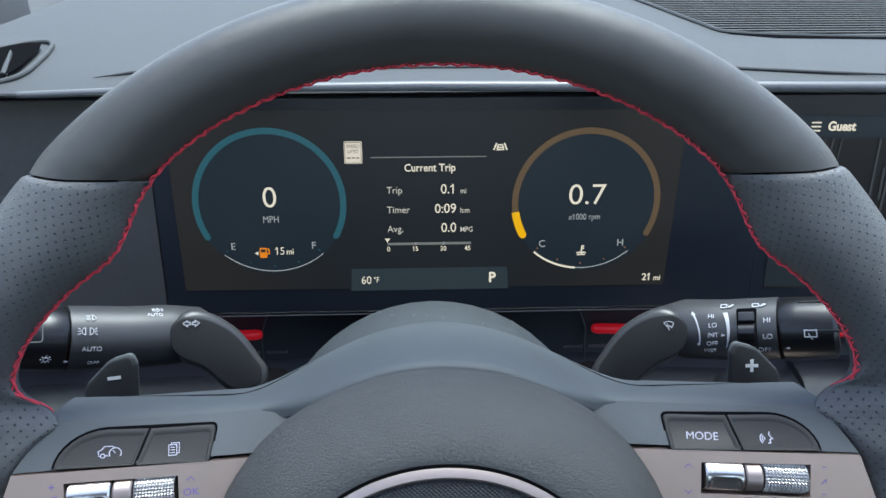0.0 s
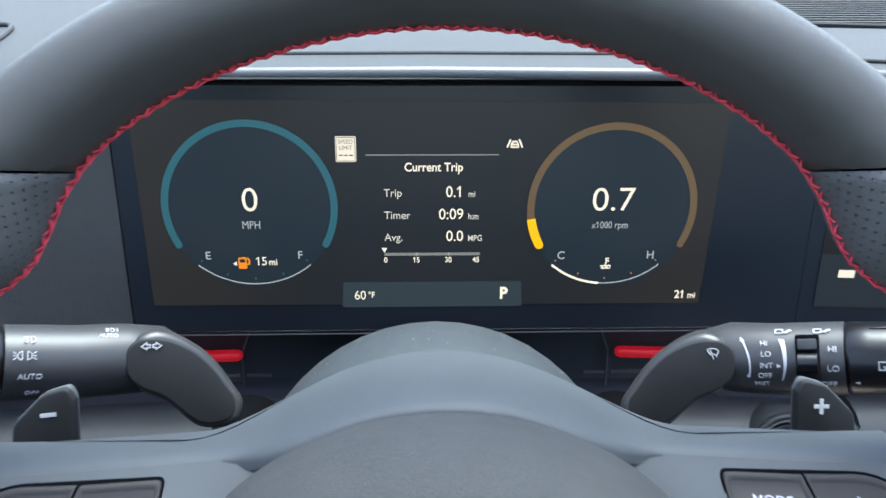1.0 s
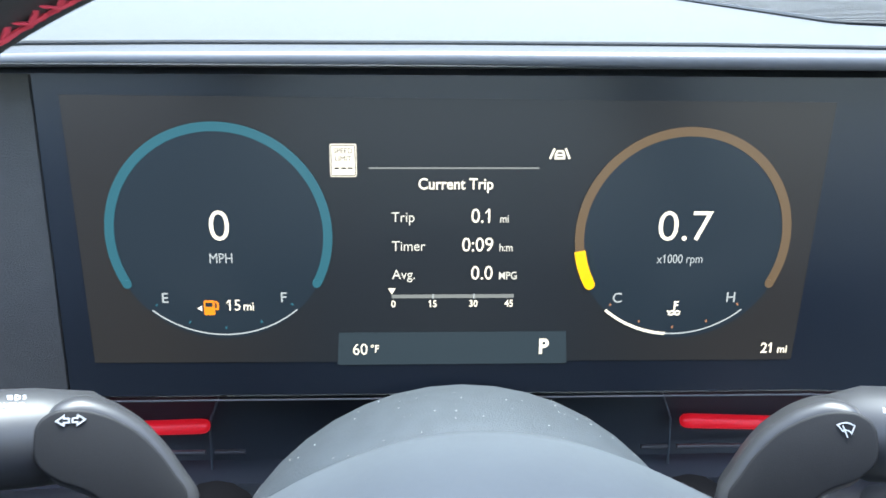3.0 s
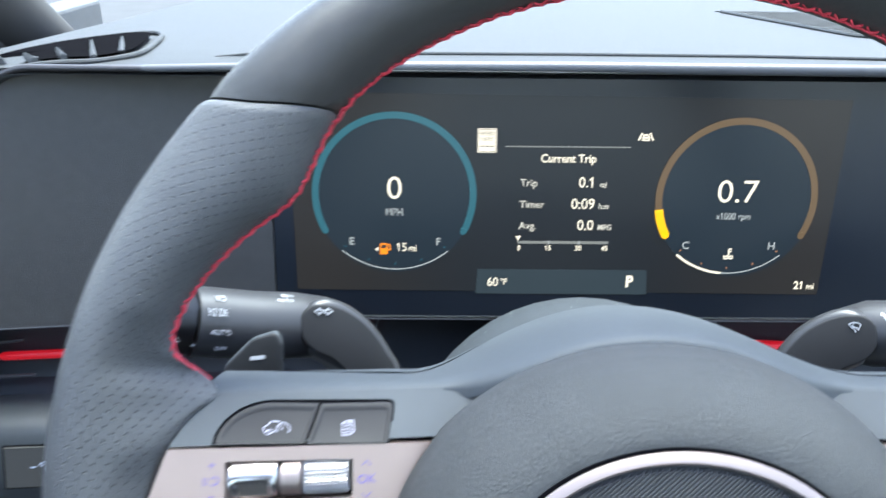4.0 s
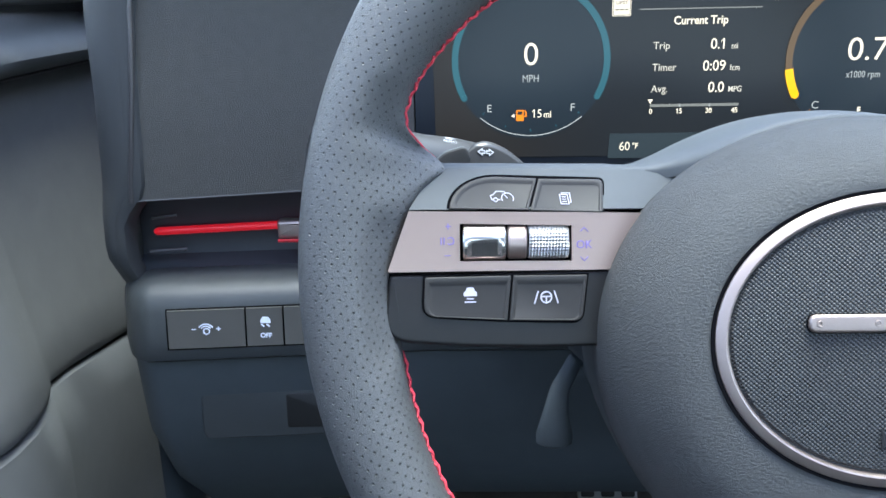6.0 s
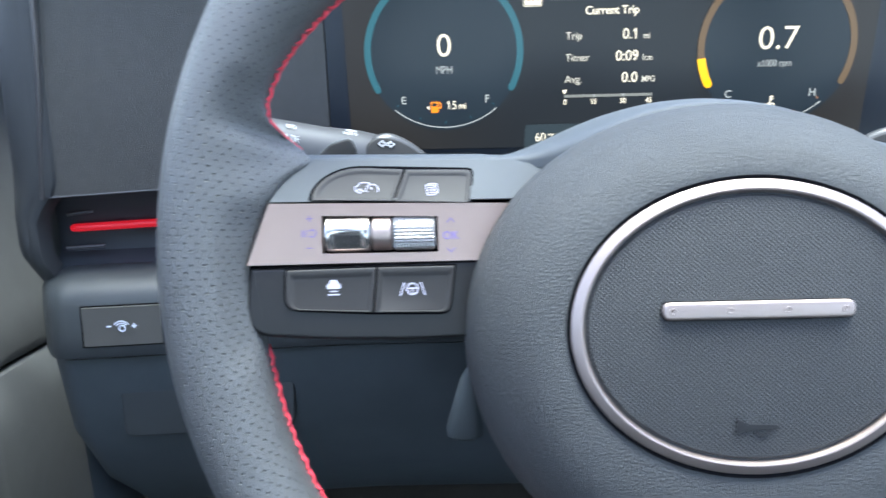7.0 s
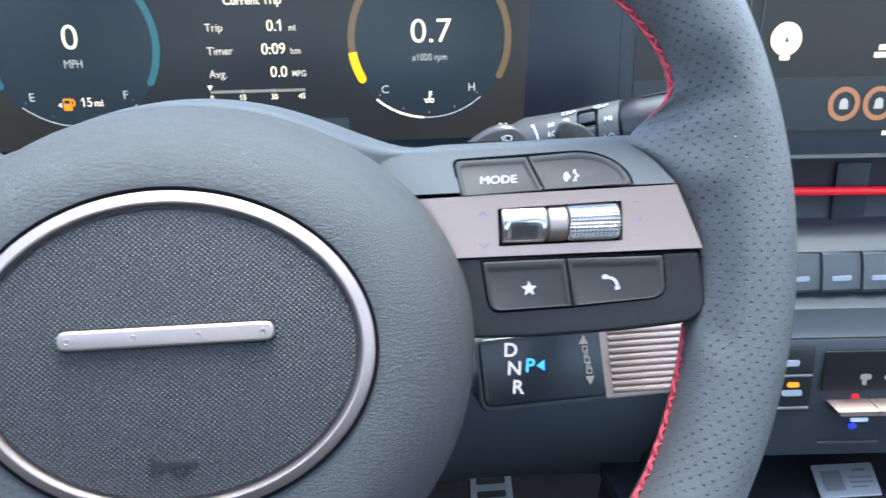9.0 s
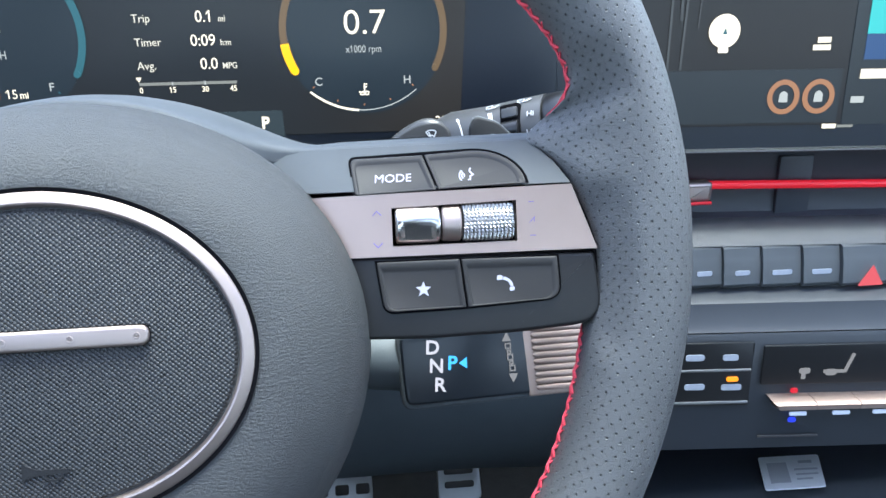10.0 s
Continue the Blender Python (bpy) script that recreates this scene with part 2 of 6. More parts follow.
def thing(name, m, label, category, group="", kind=""):
    ob = new(name)
    ob.empty_display_size = 0.02
    ob.matrix_basis = m
    return tagged(ob, label, category, group, kind)


def rounded(points, steps=6):
    """A closed outline from corners (x, y, radius)."""
    out = []
    count = len(points)
    for i, (x, y, r) in enumerate(points):
        p = Vector((x, y))
        a, c = Vector(points[i - 1][:2]), Vector(points[(i + 1) % count][:2])
        if r <= 0:
            out.append(p)
            continue
        d1, d2 = (a - p), (c - p)
        half = d1.angle(d2) / 2
        cut = min(r / math.tan(half), d1.length * 0.49, d2.length * 0.49)
        p1, p2 = p + d1.normalized() * cut, p + d2.normalized() * cut
        for k in range(steps + 1):
            t = k / steps
            out.append(p1 * (1 - t) ** 2 + p * 2 * t * (1 - t) + p2 * t ** 2)
    return out


def prism(outline, z0, z1, bevel=0.0, segments=2, bm=None):
    """An upright block over an outline in x and y, with its top edge rounded."""
    own = bm is None
    bm = bm or bmesh.new()
    low = [bm.verts.new((p[0], p[1], z0)) for p in outline]
    count = len(low)
    cx, cy = sum(p[0] for p in outline) / count, sum(p[1] for p in outline) / count
    area = sum(outline[i - 1][0] * outline[i][1] - outline[i][0] * outline[i - 1][1] for i in range(count))
    sign = 1 if area > 0 else -1
    normals = []
    for i in range(count):
        a, p, c = (Vector(outline[j][:2]) for j in (i - 1, i, (i + 1) % count))
        e1, e2 = (p - a), (c - p)
        e1 = e1.normalized() if e1.length > 1e-9 else Vector((0, 0))
        e2 = e2.normalized() if e2.length > 1e-9 else e1
        d = (e1 + e2)
        d = d.normalized() if d.length > 1e-6 else e2
        normals.append(Vector((-d.y, d.x)) * sign)
    rings = [low]
    levels = [(0.0, z1 - bevel)]
    if bevel:
        levels += [(bevel * (1 - math.cos(k / segments * math.pi / 2)), z1 - bevel + bevel * math.sin(k / segments * math.pi / 2)) for k in range(1, segments + 1)]
    for inset, z in levels:
        rings.append([bm.verts.new((p[0] + n.x * inset, p[1] + n.y * inset, z)) for p, n in zip(outline, normals)])
    for r1, r2 in zip(rings, rings[1:]):
        for i in range(count):
            bm.faces.new((r1[i - 1], r1[i], r2[i], r2[i - 1]))
    bm.faces.new(rings[-1])
    bm.faces.new(list(reversed(low)))
    return bm


def loft(rings, closed=True, caps=True, bm=None):
    bm = bm or bmesh.new()
    made = [[bm.verts.new(p) for p in ring] for ring in rings]
    count = len(made[0])
    for r1, r2 in zip(made, made[1:]):
        for i in range(0 if closed else 1, count):
            bm.faces.new((r1[i - 1], r1[i], r2[i], r2[i - 1]))
    if caps and closed:
        bm.faces.new(list(reversed(made[0])))
        bm.faces.new(made[-1])
    return bm


def sheet(rings, thick, bm=None):
    """An open surface through rows of points, given a back so that it has thickness along +y or as given."""
    off = Vector(thick)
    bm = bm or bmesh.new()
    front = [[bm.verts.new(p) for p in ring] for ring in rings]
    back = [[bm.verts.new(Vector(p) + off) for p in ring] for ring in rings]
    rows, cols = len(front), len(front[0])
    for i in range(rows - 1):
        for j in range(cols - 1):
            bm.faces.new((front[i][j], front[i][j + 1], front[i + 1][j + 1], front[i + 1][j]))
            bm.faces.new((back[i][j], back[i + 1][j], back[i + 1][j + 1], back[i][j + 1]))
    for i in range(rows - 1):
        for j in (0, cols - 1):
            bm.faces.new((front[i][j], front[i + 1][j], back[i + 1][j], back[i][j]))
    for j in range(cols - 1):
        for i in (0, rows - 1):
            bm.faces.new((front[i][j], back[i][j], back[i][j + 1], front[i][j + 1]))
    return bm


def tube(path, radius, sides=10, bm=None, flat=1.0, up=(0, 0, 1)):
    """A tube along a path; radius a number or a list; flat squeezes it along up."""
    pts = [Vector(p) for p in path]
    rings = []
    for i, p in enumerate(pts):
        d = (pts[min(i + 1, len(pts) - 1)] - pts[max(i - 1, 0)]).normalized()
        side = d.cross(Vector(up))
        side = side.normalized() if side.length > 1e-6 else Vector((1, 0, 0))
        top = side.cross(d).normalized()
        r = radius[i] if isinstance(radius, (list, tuple)) else radius
        rings.append([p + side * r * math.cos(a) + top * r * flat * math.sin(a) for a in (2 * math.pi * k / sides for k in range(sides))])
    return loft(rings, bm=bm)


def ribbon(strokes, width, thick=0.00025, bm=None):
    """Flat strokes in x and y, a little raised."""
    bm = bm or bmesh.new()
    for line in strokes:
        pts = [Vector(p) for p in line]
        shut = len(pts) > 2 and (pts[0] - pts[-1]).length < 1e-7
        if shut:
            pts = pts[:-1]
        count = len(pts)
        left, right = [], []
        for i, p in enumerate(pts):
            a = pts[i - 1] if (i or shut) else p
            c = pts[(i + 1) % count] if (i < count - 1 or shut) else p
            d1 = (p - a).normalized() if (p - a).length > 1e-9 else (c - p).normalized()
            d2 = (c - p).normalized() if (c - p).length > 1e-9 else d1
            nrm = Vector((-(d1 + d2).y, (d1 + d2).x))
            nrm = nrm.normalized() if nrm.length > 1e-6 else Vector((-d1.y, d1.x))
            k = 1 / max(0.5, nrm.dot(Vector((-d1.y, d1.x))))
            left.append(p + nrm * width / 2 * k)
            right.append(p - nrm * width / 2 * k)
        rings = [[(q.x, q.y, 0), (q.x, q.y, thick), (s.x, s.y, thick), (s.x, s.y, 0)] for q, s in zip(left, right)]
        if shut:
            rings.append(rings[0])
        loft(rings, caps=not shut, bm=bm)
    return bm


def arc(cx, cy, r, a0, a1, steps=24, ry=None):
    """Points of an arc; degrees, from the right, anticlockwise."""
    return [(cx + r * math.cos(radians(a0 + (a1 - a0) * k / steps)), cy + (ry or r) * math.sin(radians(a0 + (a1 - a0) * k / steps))) for k in range(steps + 1)]


def box(x0, x1, y0, y1):
    return [(x0, y0), (x1, y0), (x1, y1), (x0, y1)]


def shut(points):
    return list(points) + [points[0]]


def text_mesh(name, body, align="LEFT", shear=0.0, bold=0.0, depth=0.0):
    """A word in the built-in font as a mesh, one unit high."""
    cu = bpy.data.curves.new(name, "FONT")
    cu.body, cu.size, cu.align_x, cu.align_y, cu.shear, cu.offset, cu.extrude = body, 1.0, align, "CENTER", shear, bold, depth
    cu.resolution_u = 4
    ob = bpy.data.objects.new(name, cu)
    scene.collection.objects.link(ob)
    mesh = bpy.data.meshes.new_from_object(ob.evaluated_get(bpy.context.evaluated_depsgraph_get()))
    bpy.data.objects.remove(ob)
    bpy.data.curves.remove(cu)
    return mesh


def letters(name, body, size, mat, parent, m, label="", align="CENTER", shear=0.0, bold=0.0, wide=1.0, depth=0.0001):
    """Raised lettering in the built-in font, as a mesh; the figure 1 gets a flag."""
    mesh = text_mesh(name, body, align, shear, bold, depth / size)
    if "1" in body:
        plain = text_mesh("plain", body, "LEFT", shear, bold)
        shift = min(v.co.x for v in mesh.vertices) - min(v.co.x for v in plain.vertices)
        one = text_mesh("one", "1", "LEFT", 0.0, bold)
        top = max(v.co.y for v in one.vertices)
        stem = max(v.co.x for v in one.vertices) - min(v.co.x for v in one.vertices)
        bm = bmesh.new()
        bm.from_mesh(mesh)
        for i, ch in enumerate(body):
            if ch == "1" and stem < 0.2:
                lead = text_mesh("lead", body[:i + 1], "LEFT", shear, bold)
                x = max(v.co.x for v in lead.vertices) + shift - stem + 0.01
                bm.faces.new([bm.verts.new((px, py, depth / size)) for px, py in ((x, top), (x - 0.17, top - 0.17), (x - 0.17, top - 0.17 - stem * 0.95), (x, top - stem * 1.05))])
                bpy.data.meshes.remove(lead)
        bm.to_mesh(mesh)
        bm.free()
        for spare in (plain, one):
            bpy.data.meshes.remove(spare)
    mesh.transform(Matrix.Diagonal((size * wide, size, size, 1)))
    mesh.materials.clear()
    mesh.materials.append(mat)
    o = new(name, mesh)
    o.parent, o.matrix_basis = parent, m
    return tagged(o, label)


def bent(ob, offset):
    """The same for a mesh whose place is in the dashboard's frame."""
    m = ob.matrix_basis.copy()
    for v in ob.data.vertices:
        p = m @ v.co
        p.y += dash_y(p.x) + offset
        v.co = p
    ob.matrix_basis = Matrix.Identity(4)
    return ob


def upright(x, z, y=0.0):
    """A pose for flat work (x right, y up) standing on the dashboard's face, looking at the driver."""
    return pose(x, y, z, 90)


def flat_uv(ob, i=0, j=1):
    """A UV map in metres, taken straight from two of the mesh's axes."""
    uv = ob.data.uv_layers.new(name="metres")
    for loop in ob.data.loops:
        p = ob.data.vertices[loop.vertex_index].co
        uv.data[loop.index].uv = (p[i], p[j])
    return ob


# ---- the steering wheel ----
wheel = thing("steering_wheel", WHEEL_SEAT, "black leather steering wheel with red stitching and satin metal trim", "steering wheel")
RIM_MID, RIM_OUT, RIM_W, RIM_HALF = 0.017, 0.1755, -0.0185, 0.0165


def smooth_step(t):
    t = min(1, max(0, t))
    return t * t * (3 - 2 * t)


def along(x, table):
    """A value read off a table, its corners eased."""
    total = 0.0
    for k in range(-3, 4):
        q = x + 0.35 * k
        for (x0, y0), (x1, y1) in zip(table, table[1:]):
            if q <= x1:
                total += y0 + (y1 - y0) * (max(q, x0) - x0) / (x1 - x0)
                break
        else:
            total += table[-1][1]
    return total / 7


def through_points(x, table):
    for (x0, y0), (x1, y1) in zip(table, table[1:]):
        if x <= x1:
            return y0 + (y1 - y0) * smooth_step((x - x0) / (x1 - x0))
    return table[-1][1]


INNER = [(0, 0.1500), (20, 0.1500), (32, 0.1495), (38, 0.1482), (43, 0.1450), (47, 0.1410), (50, 0.1390), (53, 0.1400), (57, 0.1435), (62, 0.1470), (67, 0.1498), (70, 0.1504), (72, 0.1499), (73.2, 0.1482), (74.2, 0.1452), (75.0, 0.1410), (75.6, 0.1362), (76.2, 0.1322), (76.9, 0.1328), (79.1, 0.1378), (81.3, 0.1406), (83.3, 0.1422), (90.4, 0.1468), (94, 0.1474), (97, 0.1470), (99.8, 0.1463), (103, 0.1467), (108, 0.1473), (118, 0.1487), (180, 0.149)]

# the same without the tongues of leather that reach in to the spokes
PLAIN = [p for p in INNER if p[0] <= 72] + [(80, 0.1480), (94, 0.1474), (108, 0.1473), (118, 0.1487), (180, 0.149)]


LEAN = 0.6      # the upper keys lean away from the driver


def spoke_w(x, y=0.0):
    return -0.0178 - (0.123 - min(abs(x), 0.15)) * 0.2 - LEAN * max(0.0, y - 0.0335)


def rim_point(a, phi):
    """A point of the rim's skin: a degrees from the top, clockwise; phi round the section: 0 outside, 90 to the driver, 180 inside.
    Beside the spokes the leather runs in, hollow, to the end of the upper spoke cover."""
    deg = abs(((a + 180) % 360) - 180)
    inner, plain = along(deg, INNER), along(deg, PLAIN)
    mid, half = (RIM_OUT + plain) / 2, (RIM_OUT - plain) / 2
    c, s = math.cos(radians(phi)), math.sin(radians(phi))
    sq = lambda v: math.copysign(abs(v) ** 0.9, v)
    q = max(0.0, -sq(c))
    reach = plain - inner
    r = mid + half * sq(c) - reach * q ** 3
    if c < 0 < s:      # the leather dips behind the end of the spoke
        s *= 1 - 0.28 * smooth_step((-c - 0.35) / 0.45) * smooth_step((deg - 82) / 5) * smooth_step((104 - deg) / 5)
    z = RIM_W + RIM_HALF * sq(s)
    g = sum(smooth_step((along(deg + d, PLAIN) - along(deg + d, INNER)) / 0.013) for d in (0, 1.5, 3, 5)) / 4 if c < 0 and 66 < deg < 95 else 0.0
    if g > 0:
        y = RIM_MID + inner * math.cos(radians(a))
        edge = RIM_W + (max(-0.030, spoke_w(inner * math.sin(radians(deg)), y) - 0.0004) - RIM_W) * smooth_step(reach / 0.010)
        if s >= 0:
            u = (mid - r) / (mid - inner)
            z = z * (1 - g) + g * (edge + (RIM_W + RIM_HALF - edge) * (1 - smooth_step(u)) * (1 - 0.25 * u))
        else:
            z += g * q ** 4 * (edge - RIM_W) * (1 + s)
    return Vector((0.0004 + 1.008 * r * math.sin(radians(a)), RIM_MID + r * math.cos(radians(a)), z)), r


def seam_angle(phi, level=0.113):
    """The seam of the upper leather runs level across the rim."""
    _, r = rim_point(45, phi)
    return math.degrees(math.acos((level + 0.0035 * math.cos(radians(phi)) - 0.0005) / r))


def rim_skin(name, start, end, steps, mat, label, inset=0.0):
    bm = bmesh.new()
    uv = bm.loops.layers.uv.new("metres")
    sides = 40
    grid = []
    for i in range(steps + 1):
        t = i / steps
        ring = []
        for k in range(sides):
            phi = 360 * k / sides
            a = start(phi) * (1 - t) + end(phi) * t
            p, r = rim_point(a, phi)
            near = min(i, steps - i)
            if near < 2:      # the leather is tucked in at its seams
                centre, _ = rim_point(a, 0)
                q, _ = rim_point(a, 180)
                c = (centre + q) / 2
                p = c + (p - c) * (0.94 if near == 0 else 0.985)
            ring.append((bm.verts.new(p), radians(a) * 0.165))
        turns = [(ring[k][0].co - ring[k - 1][0].co).length for k in range(sides)]
        grid.append([(v, u, sum(turns[1:k + 1])) for k, (v, u) in enumerate(ring)] + [(ring[0][0], ring[0][1], sum(turns))])
    for i in range(steps):
        for k in range(sides):
            corner = (grid[i][k], grid[i][k + 1], grid[i + 1][k + 1], grid[i + 1][k])
            f = bm.faces.new([c[0] for c in corner])
            for loop, c in zip(f.loops, corner):
                loop[uv].uv = (c[1], c[2])
    bm.faces.new([c[0] for c in reversed(grid[0][:-1])])
    bm.faces.new([c[0] for c in grid[-1][:-1]])
    return part(name, bm, mat, wheel, label, smooth=50)


LOW = 142
rim_skin("upper_rim", lambda p: -seam_angle(p) + 0.15, lambda p: seam_angle(p) - 0.15, 56, LEATHER, "smooth black leather")
rim_skin("grip", lambda p: seam_angle(p) + 0.15, lambda p: LOW - 0.15, 190, PERFORATED, "perforated black leather, shade of the holes painted as dark dots")
rim_skin("grip", lambda p: -LOW + 0.15, lambda p: -seam_angle(p) - 0.15, 190, PERFORATED, "perforated black leather, shade of the holes painted as dark dots")
rim_skin("lower_rim", lambda p: LOW + 0.15, lambda p: 360 - LOW - 0.15, 30, LEATHER, "smooth black leather")
core = [(rim_point(a, 0)[0] + rim_point(a, 90)[0]) / 2 for a in range(0, 361, 4)]
part("rim_core", tube([(p.x * 0.965, (p.y - RIM_MID) * 0.965 + RIM_MID, RIM_W) for p in core], 0.0085, sides=12), GAP, wheel, "black seam filler")


def stitches(name, a0, a1, phi, pitch=1.85, spread=5.2):
    """Loose crossing strands of thread laced along the inner edge of the rim."""
    bm = bmesh.new()
    count = int(abs(a1 - a0) / pitch)
    rnd = random.Random(7)
    for i in range(count):
        for side in (-1, 1):
            a = a0 + (a1 - a0) * (i + (0.5 if side > 0 else 0.0)) / count
            wide, slack, thick = spread + rnd.uniform(-0.8, 0.8), rnd.uniform(0.85, 1.25), rnd.uniform(0.00026, 0.00034)
            c, _ = rim_point(a, 0)
            d, _ = rim_point(a, 180)
            mid = (c + d) / 2
            for twist in (-0.5, 0.5):      # two plies side by side
                path = []
                for u, lift in ((-1, -0.0003), (-0.8, 0.0002), (-0.3, 0.0005 + 0.0003 * side), (0.3, 0.0005 - 0.0003 * side), (0.8, 0.0002), (1, -0.0003)):
                    q, _ = rim_point(a + pitch * (0.60 + 0.1 * slack) * u + 0.10 * twist, phi + side * wide * (u + 0.18 * u * (1 - u * u)) + 1.3 * twist)
                    path.append(q + (q - mid).normalized() * lift * slack)
                tube(path, [thick * 0.6, thick, thick * 1.1, thick * 1.1, thick, thick * 0.6], sides=5, bm=bm, up=(0.3, 0.2, 1))
    return part(name, bm, THREAD, wheel, "loose red cross stitching", smooth=60)


stitches("stitching", -74.4, 74.4, 185)
stitches("stitching", 101, 160, 186, spread=4.2)
stitches("stitching", -160, -101, 186, spread=4.2)


# spokes
def lay(bm, side):
    """Mirror a piece to its side of the wheel and lay it on the sloping spoke."""
    for v in bm.verts:
        v.co.z += spoke_w(v.co.x, v.co.y)
        if side < 0:
            v.co.x = -v.co.x
    return bm


def spoke(side):
    # outlines are written for the right-hand side, from the hub outwards
    body = [(0.062, 0.0440), (0.133, 0.0450), (0.1445, 0.0350), (0.1500, 0.0170), (0.1490, 0.0020), (0.136, -0.0060), (0.062, -0.0080)]
    # upper cover: rolls back over its top edge
    cover = rounded([(0.042, 0.0342, 0), (0.1418, 0.0342, 0), (0.1383, 0.0405, 0.010), (0.1325, 0.0470, 0.004), (0.1260, 0.0476, 0.004), (0.100, 0.0476, 0), (0.042, 0.0476, 0)], 5)
    part("spoke_cover", lay(prism(cover, -0.030, 0.0003, 0.0002), side), SATIN_GREY, wheel, "satin dark grey plastic spoke cover")
    low = rounded([(0.064, 0.0147, 0), (0.1478, 0.0143, 0.0016), (0.1500, -0.0062, 0.0085), (0.1250, -0.0086, 0.01), (0.100, -0.0098, 0.02), (0.064, -0.0095, 0)], 5)
    part("spoke_base", lay(prism(low, -0.026, 0.0002, 0.0014, 4), side), SPOKE_BASE, wheel, "black plastic spoke base", smooth=25)
    part("spoke_frame", lay(prism(body, -0.032, -0.0022, 0.001), side), GAP, wheel, "black inner frame of the spoke")
    bm = bmesh.new()
    slot = (0.0908, 0.1262, 0.0178, 0.0296)
    outer = [(0.064, 0.0148), (slot[0], 0.0149), (slot[1], 0.0151), (0.1483, 0.0152), (0.1450, 0.0245), (0.1417, 0.0338), (slot[1], 0.0336), (slot[0], 0.0332), (0.064, 0.0328)]
    inner = [(slot[0], slot[2]), (slot[1], slot[2] + 0.0004), (slot[1], slot[3] + 0.0002), (slot[0], slot[3] - 0.0006)]
    faces = [(0, 1, 9, 12, 7, 8), (1, 2, 10, 9), (2, 3, 4, 5, 6, 11, 10), (7, 12, 11, 6)]
    for z0, z1 in ((0.0004, 0.0010),):
        vt = [bm.verts.new((*p, z1)) for p in outer + inner]
        vb = [bm.verts.new((*p, z0 - 0.004)) for p in outer + inner]
        for f in faces:
            bm.faces.new([vt[i] for i in f])
        for loop in (list(range(9)), [9, 10, 11, 12]):
            for i in range(len(loop)):
                a, b2 = loop[i - 1], loop[i]
                bm.faces.new((vt[a], vt[b2], vb[b2], vb[a]))
    part("trim_plate", lay(bm, side), PLATE, wheel, "rose-tinted brushed satin metal plate")
    # rollers in the slot

    def roller(name, x0, x1, r, mat, label, knurl=False, facet=False):
        bm = bmesh.new()
        sides = 60 if knurl else 36
        rings = []
        if knurl:
            steps = [k / 26 for k in range(27)]
        else:
            steps = [0, 0.04, 0.10, 0.20, 0.80, 0.90, 0.96, 1]
        for i, t in enumerate(steps):
            x = x0 + (x1 - x0) * t
            edge = min(t, 1 - t) * (x1 - x0)
            rr = r - max(0, 0.0005 - edge) * 0.8
            ring = []
            for k in range(sides):
                a = 2 * math.pi * k / sides
                q = rr
                if knurl:      # rows of small pyramids
                    q = rr - (0.00060 if k % 2 or i % 2 else 0.0)
                y, z = q * math.cos(a), q * math.sin(a)
                if facet and 0.15 < t < 0.85 and z > 0:
                    z = min(z, 0.883 * r + 0.466 * y)      # a milled flat
                ring.append((x, 0.0240 + y, -0.0022 + z))
            rings.append(ring)
        loft(rings, bm=bm)
        return part(name, lay(bm, side), mat, wheel, label, smooth=25 if not knurl else 0)

    if side < 0:
        roller("scroll_wheel", 0.0918, 0.1046, 0.0057, KNURLED, "knurled chrome scroll wheel", knurl=True)
        roller("roller_collar", 0.1052, 0.1112, 0.0054, SATIN_CHROME, "satin chrome collar")
        roller("toggle_roller", 0.1118, 0.1252, 0.0057, CHROME, "faceted chrome toggle", facet=True)
    else:
        roller("toggle_roller", 0.0918, 0.1045, 0.0057, CHROME, "faceted chrome toggle", facet=True)
        roller("roller_collar", 0.1051, 0.1106, 0.0054, SATIN_CHROME, "satin chrome collar")
        roller("scroll_wheel", 0.1112, 0.1252, 0.0057, KNURLED, "knurled chrome scroll wheel", knurl=True)

    # buttons: gap, then the key with a dished face
    def key(name, corners, label):
        hole = rounded(corners, 5)
        cx, cy = sum(p[0] for p in hole) / len(hole), sum(p[1] for p in hole) / len(hole)
        low = min(p[1] for p in hole)
        ring = lambda sx, sy, up, z: [(cx + (p[0] - cx) * sx, low + up + (p[1] - low) * sy, z) for p in hole]
        rings = [ring(1, 1, 0, -0.003), ring(1, 1, 0, 0.0010), ring(0.99, 0.98, 0.0001, 0.0013), ring(0.97, 0.95, 0.0003, 0.0014), ring(0.91, 0.84, 0.0005, 0.0013), ring(0.88, 0.78, 0.0006, 0.0009), ring(0.86, 0.75, 0.0006, 0.0008)]
        return part(name, lay(loft(rings), side), BUTTON, wheel, label, smooth=35)

    def seat(corners):
        part("key_gap", lay(prism(rounded(corners, 5), -0.004, 0.0005, 0), side), GAP, wheel, "black gap round the keys")

    bow = lambda rx, ry, n=8: [(0.1150 + rx * math.sin(radians(90 - 90 * k / n)), 0.0346 + ry * math.cos(radians(90 - 90 * k / n)), 0) for k in range(n + 1)]
    seat([(0.0800, 0.0326, 0)] + bow(0.0152, 0.0110) + [(0.0788, 0.0447, 0.0022)])
    seat([(0.0852, 0.0138, 0), (0.1376, 0.0139, 0), (0.1384, 0.0010, 0.005), (0.1110, -0.0012, 0), (0.0872, -0.0022, 0.004)])
    inner_top = key("button", [(0.0806, 0.0330, 0.0006), (0.1040, 0.0338, 0.0004), (0.1008, 0.0442, 0.0004), (0.0794, 0.0440, 0.002)], "black plastic wheel button")
    outer_top = key("button", [(0.1046, 0.0339, 0.0004)] + bow(0.0143, 0.0103) + [(0.1014, 0.0443, 0.0004)], "black plastic wheel button")
